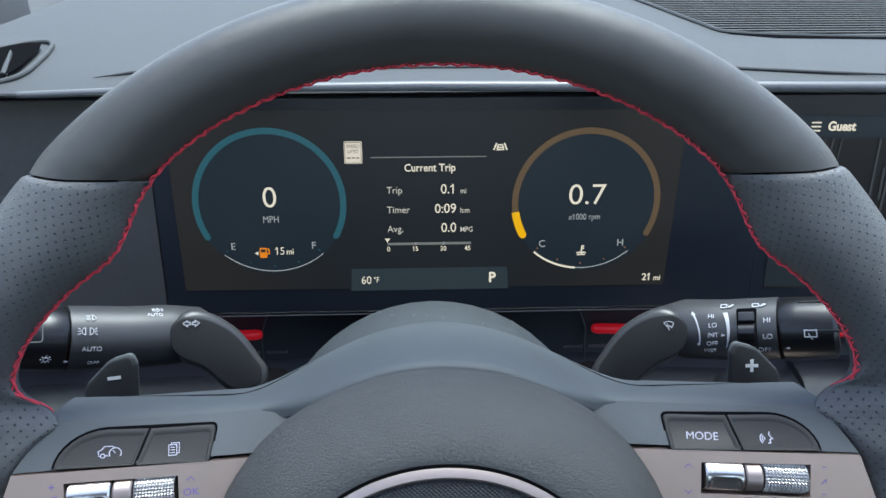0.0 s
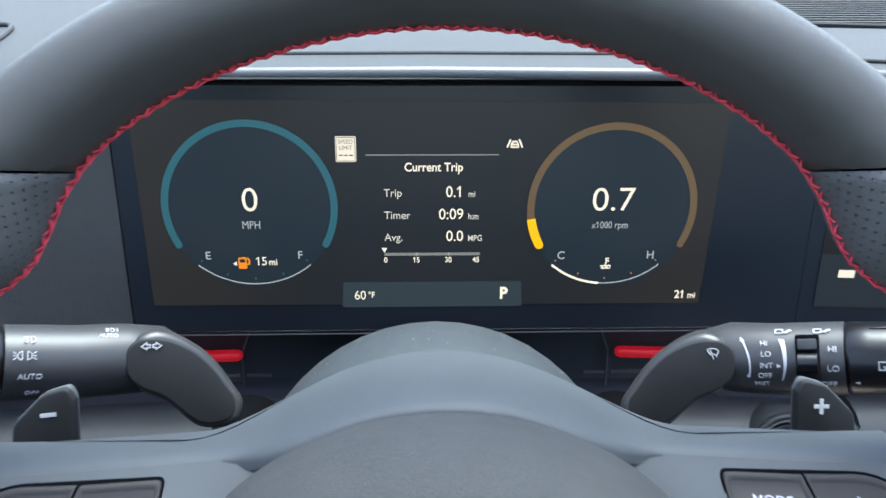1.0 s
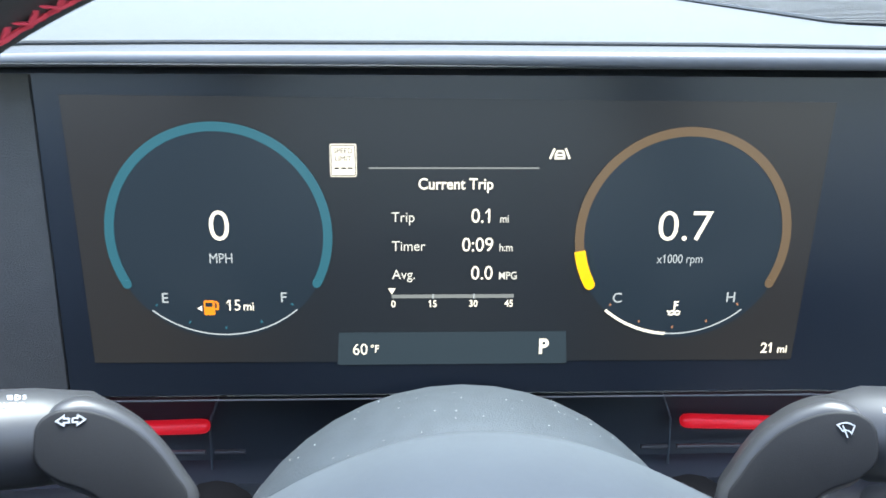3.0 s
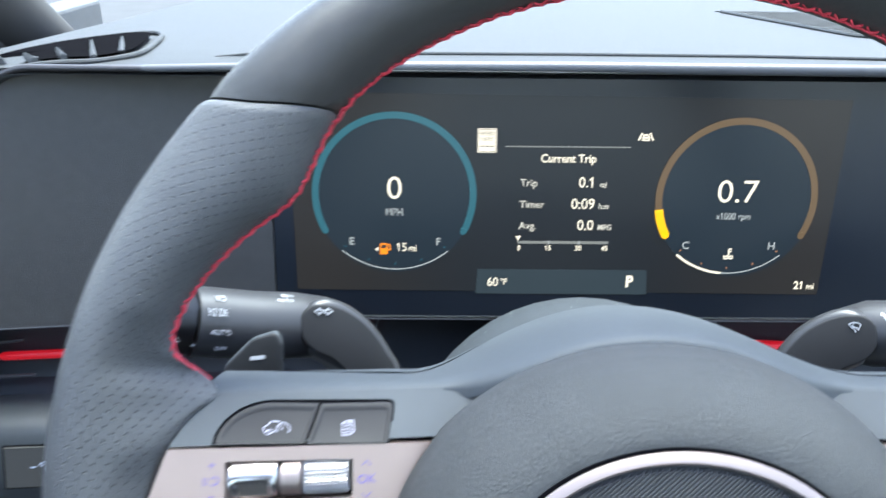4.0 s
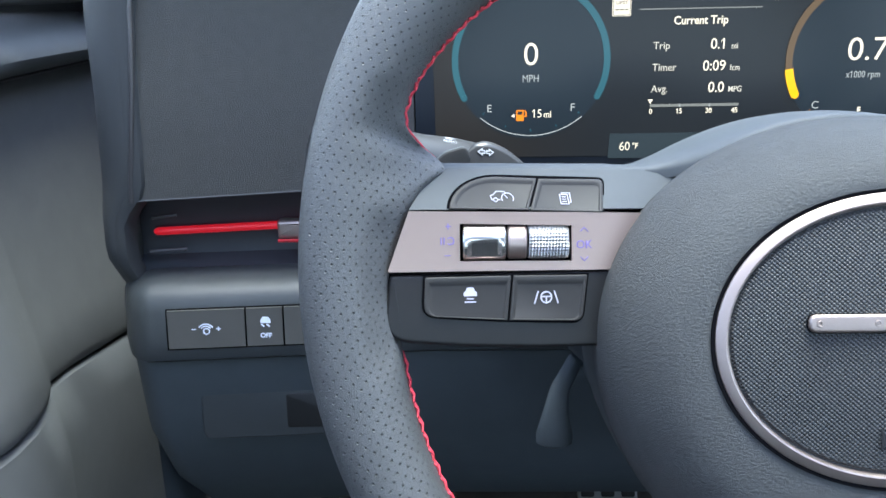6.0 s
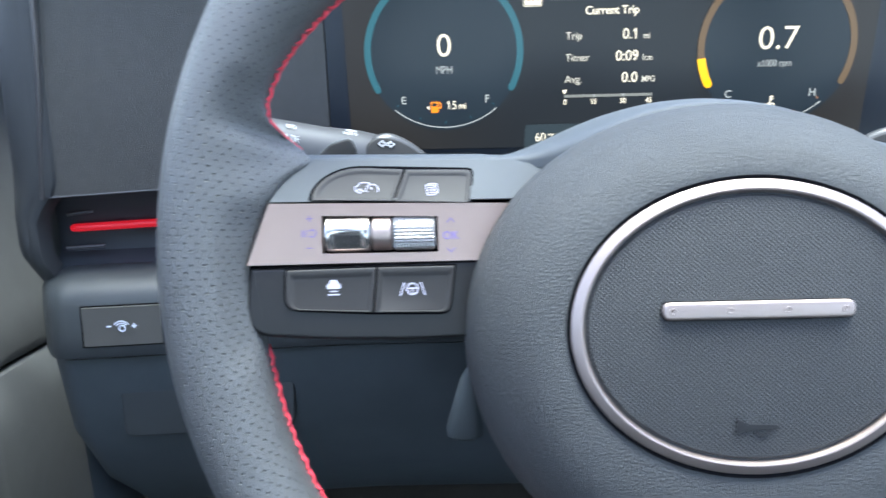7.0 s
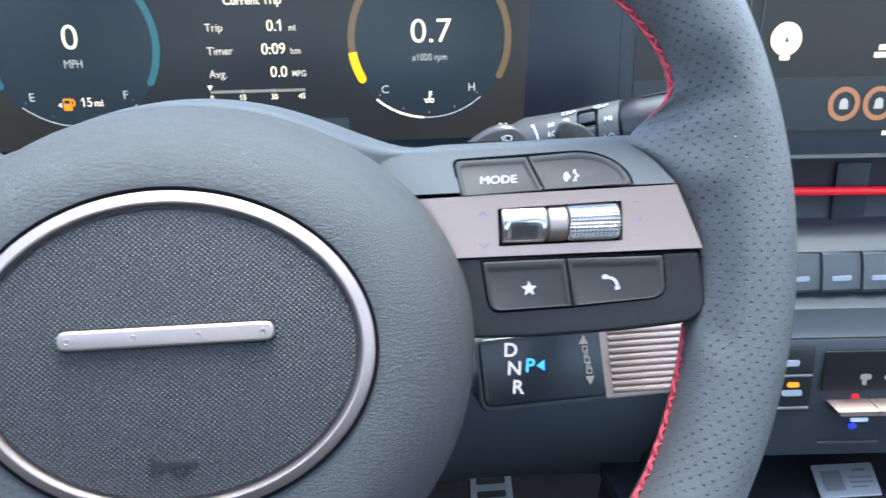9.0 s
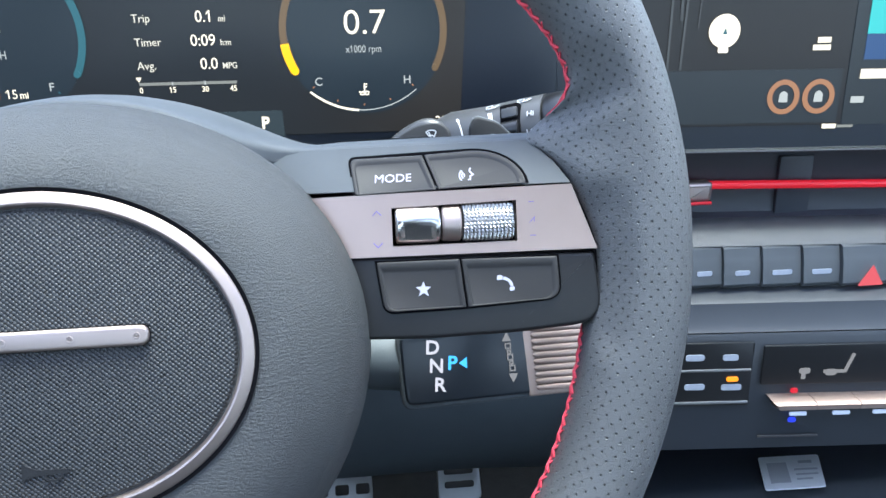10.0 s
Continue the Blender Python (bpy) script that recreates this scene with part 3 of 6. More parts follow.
    inner_low = key("button", [(0.0858, 0.0133, 0.0006), (0.1096, 0.0135, 0.0004), (0.1110, -0.0005, 0.0004), (0.0876, -0.0014, 0.003)], "black plastic wheel button")
    outer_low = key("button", [(0.1102, 0.0135, 0.0004), (0.1370, 0.0134, 0.0006), (0.1376, 0.0014, 0.004), (0.1116, -0.0005, 0.0004)], "black plastic wheel button")
    return inner_top, outer_top, inner_low, outer_low


def on_spoke(x, y, lift=0.0007, turn=0.0):
    """A pose on the sloping spoke face at (x, y) of the wheel."""
    across = Vector((1, 0, 0.2 if x > 0 else -0.2)).normalized()
    n = across.cross(Vector((0, 1, -LEAN if y > 0.034 else 0.0))).normalized()
    up = n.cross(across)
    p = Vector((x, y, spoke_w(x, y))) + n * lift
    return Matrix(((across.x, up.x, n.x, p.x), (across.y, up.y, n.y, p.y), (across.z, up.z, n.z, p.z), (0, 0, 0, 1))) @ pose(0, 0, 0, 0, 0, turn)


def icon(name, strokes, width, mat, parent, m, label="", fills=()):
    bm = ribbon(strokes, width * (0.8 if mat is ICON else 1.0))
    for f in fills:
        prism(f, 0, 0.00025, bm=bm)
    return part(name, bm, mat, parent, label, m=m, smooth=0)


def ring_line(cx, cy, r, steps=20, ry=None):
    return arc(cx, cy, r, 0, 360, steps, ry)


left_keys = spoke(-1)
right_keys = spoke(1)
K = 0.001
# left keys: car with gauge, page; car with distance bars, lane with wheel
icon("symbol", [[(-3.4 * K, -1.2 * K), (-3.6 * K, 0.4 * K), (-2.6 * K, 0.8 * K), (-1.8 * K, 1.9 * K), (0.9 * K, 1.9 * K), (1.4 * K, 1.2 * K)], [(-3.4 * K, -1.2 * K), (-2.9 * K, -1.2 * K)], [(-1.4 * K, -1.2 * K), (-0.4 * K, -1.2 * K)], arc(-2.15 * K, -1.2 * K, 0.7 * K, 0, 360, 12), arc(1.8 * K, -0.6 * K, 1.9 * K, -30, 210, 16), [(1.8 * K, -0.6 * K), (1.0 * K, 0.5 * K)]],
     0.32 * K, ICON, left_keys[1], on_spoke(-0.113, 0.0379), "lit car and gauge symbol")
icon("symbol", [shut(box(-1.7 * K, 0.9 * K, -2.0 * K, 1.6 * K)), [(-0.9 * K, 1.6 * K), (-0.9 * K, 2.2 * K), (1.7 * K, 2.2 * K), (1.7 * K, -1.3 * K), (0.9 * K, -1.3 * K)], [(-1.1 * K, 0.7 * K), (0.3 * K, 0.7 * K)], [(-1.1 * K, -0.2 * K), (0.3 * K, -0.2 * K)], [(-1.1 * K, -1.1 * K), (0.3 * K, -1.1 * K)]],
     0.32 * K, ICON, left_keys[0], on_spoke(-0.0926, 0.0371), "lit page symbol")
icon("symbol", [[(-1.8 * K, -2.2 * K), (1.8 * K, -2.2 * K)], [(-1.1 * K, -1.2 * K), (1.1 * K, -1.2 * K)]], 0.5 * K, ICON, left_keys[3], on_spoke(-0.1233, 0.0077), "lit car and distance symbol",
     fills=[rounded([(-2.1 * K, -0.4 * K, 0.3 * K), (2.1 * K, -0.4 * K, 0.3 * K), (2.1 * K, 0.9 * K, 0.4 * K), (1.4 * K, 1.2 * K, 0), (1.1 * K, 2.3 * K, 0.4 * K), (-1.1 * K, 2.3 * K, 0.4 * K), (-1.4 * K, 1.2 * K, 0), (-2.1 * K, 0.9 * K, 0.4 * K)], 3)])
icon("symbol", [[(-3.9 * K, -2 * K), (-2.6 * K, 2 * K)], [(3.9 * K, -2 * K), (2.6 * K, 2 * K)], ring_line(0, 0, 1.75 * K), [(-1.7 * K, 0.2 * K), (1.7 * K, 0.2 * K)], [(0, 0.2 * K), (0, -1.7 * K)]], 0.55 * K, ICON, left_keys[2], on_spoke(-0.0993, 0.0064), "lit lane and wheel symbol")
# right keys
letters("lettering", "MODE", 0.0039, ICON, right_keys[0], on_spoke(0.0919, 0.0372), "lit MODE lettering")
icon("symbol", [[(0.9 * K, 2.4 * K), (0.6 * K, 1.4 * K), (1.7 * K, 0.1 * K), (0.9 * K, -0.3 * K), (1.0 * K, -1.5 * K), (0.2 * K, -1.6 * K)], arc(-0.2 * K, 0.0, 0.7 * K, 140, 220, 6), arc(-0.2 * K, 0.0, 1.4 * K, 135, 225, 6), arc(-0.2 * K, 0.0, 2.1 * K, 130, 230, 8)], 0.45 * K, ICON, right_keys[1], on_spoke(0.1133, 0.0372), "lit voice command symbol")
star = [(2.4 * K * (1 if k % 2 == 0 else 0.42) * math.sin(radians(36 * k)), 2.4 * K * (1 if k % 2 == 0 else 0.42) * math.cos(radians(36 * k))) for k in range(10)]
icon("symbol", [], 0.3 * K, ICON, right_keys[2], on_spoke(0.0992, 0.0050), "lit star symbol", fills=[star])
icon("symbol", [arc(-0.9 * K, -1.3 * K, 2.6 * K, 88, 5, 8)], 1.0 * K, ICON, right_keys[3], on_spoke(0.1227, 0.0062), "lit telephone symbol",
     fills=[rounded([(-2.6 * K, 0.9 * K, 0.3 * K), (-1.0 * K, 0.9 * K, 0.3 * K), (-0.8 * K, 2.2 * K, 0.5 * K), (-2.4 * K, 2.2 * K, 0.5 * K)], 3), rounded([(1.0 * K, -1.3 * K, 0.3 * K), (2.6 * K, -1.1 * K, 0.4 * K), (2.3 * K, -2.3 * K, 0.4 * K), (1.1 * K, -2.4 * K, 0.3 * K)], 3)])
# marks on the metal plates
icon("plate_mark", [[(-0.9 * K, 0), (0.9 * K, 0)], [(0, -0.9 * K), (0, 0.9 * K)]], 0.32 * K, ICON_DIM, wheel, on_spoke(-0.1300, 0.0290, 0.0011), "violet plus mark")
icon("plate_mark", [[(-0.9 * K, 0), (0.9 * K, 0)]], 0.32 * K, ICON_DIM, wheel, on_spoke(-0.1302, 0.0200, 0.0011), "violet minus mark")
icon("plate_mark", [[(-2 * K, -1.1 * K), (-2 * K, 1.1 * K)], [(-1.1 * K, -1.1 * K), (-1.1 * K, 1.1 * K)], arc(0.9 * K, 0, 1.1 * K, -140, 140, 14)], 0.35 * K, ICON_DIM, wheel, on_spoke(-0.1302, 0.0245, 0.0011), "violet pause and resume mark")
letters("plate_mark", "OK", 0.0036, ICON_DIM, wheel, on_spoke(-0.0870, 0.0228, 0.0011), "violet OK mark", bold=0.01)
for sx, mats in ((-0.0870, ICON_DIM), (0.0868, ICON_DIM)):
    icon("plate_mark", [[(-1.3 * K, -0.6 * K), (0, 0.7 * K), (1.3 * K, -0.6 * K)]], 0.28 * K, mats, wheel, on_spoke(sx, 0.0276, 0.0011), "violet arrow mark")
    icon("plate_mark", [[(-1.3 * K, 0.6 * K), (0, -0.7 * K), (1.3 * K, 0.6 * K)]], 0.28 * K, mats, wheel, on_spoke(sx, 0.0184, 0.0011), "violet arrow mark")
icon("plate_mark", [[(-0.8 * K, 0), (0.8 * K, 0)]], 0.25 * K, ICON_DIM, wheel, on_spoke(0.1306, 0.0292, 0.0011), "faint violet mark")
icon("plate_mark", [[(-0.7 * K, -0.8 * K), (0.7 * K, 0.8 * K), (0.7 * K, -0.4 * K)]], 0.25 * K, ICON_DIM, wheel, on_spoke(0.1306, 0.0240, 0.0011), "faint violet mark")
icon("plate_mark", [[(-0.8 * K, 0), (0.8 * K, 0)]], 0.25 * K, ICON_DIM, wheel, on_spoke(0.1308, 0.0196, 0.0011), "faint violet mark")

# hub: a grey collar behind, the padded cover in front
HUB_Y = -0.0075


def hub_ring(rx, ry_top, ry_low, w, steps=72, cy=HUB_Y):
    return [(rx * math.cos(a), cy + (ry_top if math.sin(a) > 0 else ry_low) * math.sin(a), w) for a in (2 * math.pi * k / steps for k in range(steps))]


collar = [hub_ring(0.075, 0.068, 0.076, -0.091), hub_ring(0.079, 0.0725, 0.080, -0.087), hub_ring(0.0805, 0.0735, 0.0815, -0.079), hub_ring(0.0818, 0.0720, 0.083, -0.066), hub_ring(0.0825, 0.0700, 0.0838, -0.052), hub_ring(0.0825, 0.0680, 0.0838, -0.040), hub_ring(0.0825, 0.0665, 0.0835, -0.0335), hub_ring(0.082, 0.0650, 0.082, -0.0325)]
part("hub_collar", loft(collar), SATIN_GREY, wheel, "satin dark grey plastic hub collar")


def soft_max(a, b, k):
    """The larger of two heights with a rounded valley between them, and the share of the second."""
    h = smooth_step(0.5 + 0.5 * (b - a) / k)
    return a + (b - a) * h + 0.5 * k * h * (1 - h), h


def shell_row(x):
    """One section of the shell that runs from spoke to spoke over the hub, from its front edge to its back."""
    ws = spoke_w(x)
    spoke_line = [(0.0470, ws - 0.0078), (0.0479, ws - 0.0086), (0.0488, ws - 0.0102), (0.0496, ws - 0.0130), (0.0502, ws - 0.0170), (0.0506, min(-0.034, ws - 0.0215)), (0.0509, min(-0.040, ws - 0.027)), (0.0510, -0.046), (0.0492, -0.050)]
    hub_line = [(0.0822, 0.0700, -0.0312), (0.0830, 0.0712, -0.0318), (0.0836, 0.0726, -0.0350), (0.0838, 0.0740, -0.0400), (0.0838, 0.0760, -0.0500), (0.0836, 0.0778, -0.0630), (0.0830, 0.0790, -0.0760), (0.0815, 0.0788, -0.0850), (0.0790, 0.0750, -0.0910)]
    row = []
    for j, ((v0, w0), (rx, ry, w1)) in enumerate(zip(spoke_line, hub_line)):
        v1 = HUB_Y + ry * math.sqrt(max(0.0, 1 - (x / rx) ** 2))
        v, share = soft_max(v0, v1, 0.010 + 0.004 * j)
        row.append((x, v, w0 + (w1 - w0) * share))
    return row


shell_x = [0.1345 * math.sin(radians(90 * k / 44)) for k in range(-44, 45)]
part("wheel_shell", sheet([shell_row(x) for x in shell_x], (0, -0.0025, 0)), SATIN_GREY, wheel, "satin dark grey plastic shell from spoke to spoke", smooth=60)
pad = [hub_ring(0.0815, 0.0680, 0.0815, -0.036), hub_ring(0.0832, 0.0702, 0.0832, -0.0305), hub_ring(0.0828, 0.0698, 0.0828, -0.026), hub_ring(0.0808, 0.0678, 0.0808, -0.0205), hub_ring(0.0775, 0.0645, 0.0775, -0.0150), hub_ring(0.0730, 0.0603, 0.0730, -0.0100), hub_ring(0.0690, 0.0568, 0.0690, -0.0066),
       hub_ring(0.0655, 0.0540, 0.0645, -0.0043), hub_ring(0.0620, 0.0514, 0.0590, -0.0030), hub_ring(0.0585, 0.0490, 0.0530, -0.0023), hub_ring(0.0555, 0.0468, 0.0460, -0.0019), hub_ring(0.0540, 0.0455, 0.0425, -0.0021)]
part("airbag_cover", loft(pad), PAD_SKIN, wheel, "grained dark grey vinyl airbag cover")


def oval(rx, ry, w, steps=96, cy=-0.0052):
    return [(rx * math.cos(a), cy + ry * math.sin(a), w) for a in (2 * math.pi * k / steps for k in range(steps))]


rings = [oval(0.0530, 0.0426, -0.006), oval(0.0530, 0.0426, -0.0018), oval(0.0528, 0.0424, -0.0012), oval(0.0523, 0.0419, -0.0009), oval(0.0502, 0.0398, -0.0002), oval(0.0497, 0.0393, -0.0004), oval(0.0490, 0.0386, -0.0020), oval(0.0488, 0.0384, -0.006)]
part("badge_ring", loft(rings, caps=False), SATIN_CHROME, wheel, "satin silver oval ring")
rings = [oval(0.0540, 0.0436, -0.006), oval(0.0540, 0.0436, -0.0014), oval(0.0528, 0.0424, -0.0016)]
part("ring_gap", loft(rings, caps=False), GAP, wheel, "black groove round the ring")
face_rings = [oval(0.0489, 0.0385, -0.0040), oval(0.0486, 0.0382, -0.0020), oval(0.0478, 0.0374, -0.0012), oval(0.036, 0.028, -0.0006), oval(0.02, 0.0155, -0.0003), oval(0.002, 0.0015, -0.0002)]
flat_uv(part("badge_face", loft(face_rings), PAD_WEAVE, wheel, "dimpled dark grey vinyl face, shade painted between the dimples"))
bar_outline = rounded([(-0.0272, 0.0026, 0.0025), (-0.0272, -0.0026, 0.0025), (0.0272, -0.0026, 0.0025), (0.0272, 0.0026, 0.0025)], 8)
bar = part("emblem_bar", prism(bar_outline, -0.002, 0.0014, 0.0009, 3), SATIN_CHROME, wheel, "satin silver emblem bar with four dots")
part("bar_groove", prism([(p[0] * 1.008, p[1] * 1.07) for p in bar_outline], -0.002, 0.0001, 0.0001), GAP, wheel, "black groove round the bar")
for x in (-0.0243, -0.0081, 0.0081, 0.0243):
    bm = loft([[(x + r * math.cos(a), r * math.sin(a), z) for a in (2 * math.pi * k / 16 for k in range(16))] for r, z in ((0.0010, 0.0013), (0.0009, 0.0016), (0.0006, 0.0016), (0.0005, 0.0014))])
    part("dot", bm, SATIN_CHROME, bar, "small raised dot")
horn_fill = [rounded([(-6.2 * K, -2.4 * K, 0), (-5.4 * K, -1.2 * K, 1 * K), (-2.5 * K, -0.5 * K, 0), (5.8 * K, -0.2 * K, 0.3 * K), (5.8 * K, 0.9 * K, 0.3 * K), (-2.5 * K, 1.0 * K, 0), (-5.0 * K, 2.2 * K, 1 * K), (-6.2 * K, 3.6 * K, 0)], 4)]
icon("horn_symbol", [arc(1.4 * K, -0.3 * K, 2.2 * K, 180, 360, 12, 1.7 * K)], 0.6 * K, STALK_FLAT, wheel, pose(-0.0002, -0.0340, -0.0005), "embossed horn symbol", fills=horn_fill)
# worn embossed wording under the oval, as plain bars
for k in range(4):
    part("emboss", prism(rounded([(-0.0075 + 0.0042 * k, -0.0572, 0.0004), (-0.0045 + 0.0042 * k, -0.0572, 0.0004), (-0.0045 + 0.0042 * k, -0.0545, 0.0004), (-0.0075 + 0.0042 * k, -0.0545, 0.0004)], 3), -0.0085, -0.0058, 0.0004), PAD_SKIN, wheel, "faint embossed mark")

# lower spoke down to the rim
low = [[(x * s, y, w + (0.0 if k < 2 else -0.016)) for k, (x, y, w) in enumerate(((-0.03, yy, ww), (0.03, yy, ww), (0.03, yy, ww), (-0.03, yy, ww)))] for yy, ww, s in ((-0.08, -0.032, 1.5), (-0.10, -0.026, 1.1), (-0.122, -0.019, 0.9), (-0.134, -0.014, 0.9))]
part("lower_spoke", loft(low), SATIN_GREY, wheel, "dark grey plastic lower spoke")


def paddle(side, sign_strokes, label):
    o = [(0.1220, 0.028, 0.002), (0.1440, 0.028, 0.004), (0.1425, 0.0480, 0.006), (0.1325, 0.0580, 0.008), (0.1240, 0.0605, 0.0030), (0.1222, 0.0560, 0.002)]
    pts = [(side * x, y, r) for x, y, r in o]
    p = part("shift_paddle", prism(rounded(pts, 5), -0.0770, -0.0735, 0.0010, 3), STALK_FLAT, wheel, "black gearshift paddle")
    part("paddle_edge", prism(rounded([(x * 1.0 + side * 0.0002, y + 0.0005, r) for x, y, r in pts], 5), -0.0785, -0.0755, 0.0006), SATIN_GREY, p, "grey paddle edge")
    icon("symbol", sign_strokes, 0.0013, PRINT, p, pose(side * 0.1305, 0.0510, -0.0735), label)


paddle(-1, [[(-0.0026, 0.0001), (0.0026, 0.0006)]], "white minus sign")
paddle(1, [[(-0.0026, 0.0), (0.0026, 0.0)], [(0, -0.0026), (0, 0.0026)]], "white plus sign")


# ---- behind the wheel: column, stalks, gear selector ----
column = thing("steering_column", WHEEL @ Matrix.Translation((0.002, 0, 0)), "dark grey plastic steering column shroud, dusty on top", "steering column")


def dome(rx, top, low, w, steps=48, cy=-0.012):
    return [(rx * math.cos(a), cy + (top if math.sin(a) > 0 else low) * math.sin(a), w) for a in (2 * math.pi * k / steps for k in range(steps))]


part("upper_shroud", loft([dome(0.0709, 0.066, 0.03, -0.090), dome(0.0763, 0.073, 0.034, -0.094), dome(0.0790, 0.077, 0.036, -0.105), dome(0.0801, 0.0805, 0.036, -0.128), dome(0.0801, 0.0815, 0.036, -0.146), dome(0.0790, 0.0800, 0.036, -0.153), dome(0.0763, 0.076, 0.034, -0.158), dome(0.0709, 0.070, 0.03, -0.200)]), SHROUD, column, "speckled matt grey upper shroud")
part("lower_shroud", loft([dome(0.060, 0.02, 0.050, -0.085, cy=-0.02), dome(0.066, 0.03, 0.058, -0.10, cy=-0.02), dome(0.068, 0.03, 0.062, -0.16, cy=-0.02), dome(0.062, 0.02, 0.066, -0.23, cy=-0.02)]), KNEE, column, "black lower shroud")
rnd = random.Random(3)
DUST = material("dust_specks", (0.3, 0.3, 0.29), 0.9, vary=0.1)
bm = bmesh.new()
for _ in range(70):
    a, w = radians(rnd.uniform(35, 145)), rnd.uniform(-0.150, -0.100)
    r = through_points(-w, [(0.094, 0.073), (0.105, 0.077), (0.128, 0.0805), (0.146, 0.0815), (0.151, 0.0805)])
    c = Vector((0.0800 * math.cos(a), -0.012 + r * math.sin(a), w))
    s = rnd.uniform(0.00010, 0.00028)
    bmesh.ops.create_icosphere(bm, subdivisions=1, radius=s, matrix=Matrix.Translation(c))
tagged(part("dust", bm, DUST, column, "pale dust specks"), kind="stuff")
part("tilt_lever", tube([(-0.056, -0.030, -0.170), (-0.070, -0.034, -0.152), (-0.0775, -0.046, -0.148), (-0.0795, -0.058, -0.149), (-0.0800, -0.068, -0.151), (-0.0800, -0.0725, -0.152), (-0.0800, -0.0740, -0.153)], [0.004, 0.0042, 0.0045, 0.0062, 0.0088, 0.0086, 0.006], sides=16, flat=0.5, up=(0, 0, 1)), KNEE, column, "grey column adjusting lever")
for x, lab in ((-0.0865, "black boot of the stalk"), (0.0865, "black boot of the stalk")):
    part("stalk_boot", loft([[(x + 0.017 * sx * math.cos(a), 0.006 + 0.020 * sx * math.sin(a), w) for a in (2 * math.pi * k / 20 for k in range(20))] for sx, w in ((1.15, -0.185), (1.0, -0.165), (0.8, -0.158))]), GAP, column, lab)


def smooth_loop(pts, n=6):
    out = []
    m = len(pts)
    for i in range(m):
        p0, p1, p2, p3 = (Vector(pts[(i + j - 1) % m]) for j in range(4))
        for k in range(n):
            t = k / n
            out.append(0.5 * (2 * p1 + (p2 - p0) * t + (2 * p0 - 5 * p1 + 4 * p2 - p3) * t * t + (3 * p1 - p0 - 3 * p2 + p3) * t ** 3))
    return out


def stalk(side, name, label, category):
    top = thing(name, DASH, label, category, "stalks on the steering column")
    path = [(0.1612, 0.1234, 0.0299), (0.152, 0.1288, 0.0273), (0.140, 0.1357, 0.0238), (0.125, 0.1444, 0.0205), (0.112, 0.1516, 0.0172), (0.106, 0.1550, 0.0152), (0.101, 0.1575, 0.0132)]
    drop = 0.0019 if side > 0 else 0.0
    path = [(side * x, y, z - drop) for x, y, z in path]
    part("stalk_body", tube(path, [0.0143, 0.0143, 0.0143, 0.0143] + ([0.0132, 0.0090, 0.0050] if side < 0 else [0.0100, 0.0060, 0.0030]), sides=32, flat=1.0, up=(0, -0.4, 1)), STALK, top)
    knob_path = [(side * x, y, z - drop) for x, y, z in ((0.1620, 0.1230, 0.0301), (0.1625, 0.1227, 0.0303), (0.168, 0.1195, 0.0318), (0.174, 0.1160, 0.0335), (0.180, 0.1125, 0.0352), (0.181, 0.1120, 0.0355))]
    knob = part("stalk_knob", tube(knob_path, [0.0132, 0.0141, 0.0140, 0.0138, 0.0134, 0.0118], sides=32, up=(0, -0.4, 1)), GLOSS, top, "gloss black rotating end")
    # the flat facet where the stalk turns down to the column
    o = Vector((side * 0.1113, 0.1392, 0.0265))
    ax = Vector((-side * 0.906, 0.423, 0)).normalized()
    ay = Vector((0, 0.36, 0.93))
    az = ax.cross(ay).normalized()
    if side > 0:
        ax = -ax
        az = ax.cross(ay).normalized()
    ay = az.cross(ax)
    m = Matrix(((ax.x, ay.x, az.x, o.x), (ax.y, ay.y, az.y, o.y), (ax.z, ay.z, az.z, o.z), (0, 0, 0, 1)))
    f = -1 if side > 0 else 1
    d = -2.5 if side > 0 else 0.0
    place = lambda pts: [(f * (p.x + d) * 0.001, (p.y + d) * 0.001) for p in smooth_loop(pts, 5)][::f]
    facet = place([(-9.6, -8), (-9.3, -0.7), (-7.9, 2.7), (-5.3, 4.6), (-2, 5.3), (3.7, 4.3), (8.6, 2.1), (13, -0.9), (17.8, -5.4), (22.6, -12.2), (26, -19), (29, -26), (26, -33), (14, -32), (3, -19.5), (-5, -14)])
    part("stalk_facet", prism(facet, -0.010, 0.0029, 0.0009, 3), STALK_FLAT, top, "matt black facet", m=m)
    arm = place([(-6, -8), (-6.5, 1), (-4, 6.0), (1, 7.7), (6, 6.9), (12, 3.7), (17, -0.4), (21.5, -5.2), (25.5, -11.4), (29.2, -19), (32.6, -28), (28, -36), (14, -34), (4, -22), (-6, -14.5)])
    part("stalk_arm", prism(arm, -0.022, 0.0026, 0.0042, 7), STALK, top, m=m)
    return top, m, knob


def on_stalk(side, x, angle, lift=0.0002):
    """A pose on the round of a stalk at x, turned up from its middle by an angle."""
    angle += 6 if side > 0 else -5
    d = Vector((1, -side * 0.58, side * 0.28)).normalized()
    n0 = Vector((0, -0.80, 0.60))
    n0 = (n0 - d * n0.dot(d)).normalized()
    n = (Matrix.Rotation(radians(-angle), 3, d) @ n0).normalized()
    up = n.cross(d).normalized()
    ax = abs(x) + (0.0038 if side > 0 else 0.0)
    ax = ax - side * n.x * 0.0144
    c = Vector((side * ax, 0.1305 + 0.58 * (0.149 - ax), 0.0265 - 0.28 * (0.149 - ax) - (0.0019 if side > 0 else 0.0)))
    p = c + n * (0.0144 + lift)
    return Matrix(((d.x, up.x, n.x, p.x), (d.y, up.y, n.y, p.y), (d.z, up.z, n.z, p.z), (0, 0, 0, 1)))


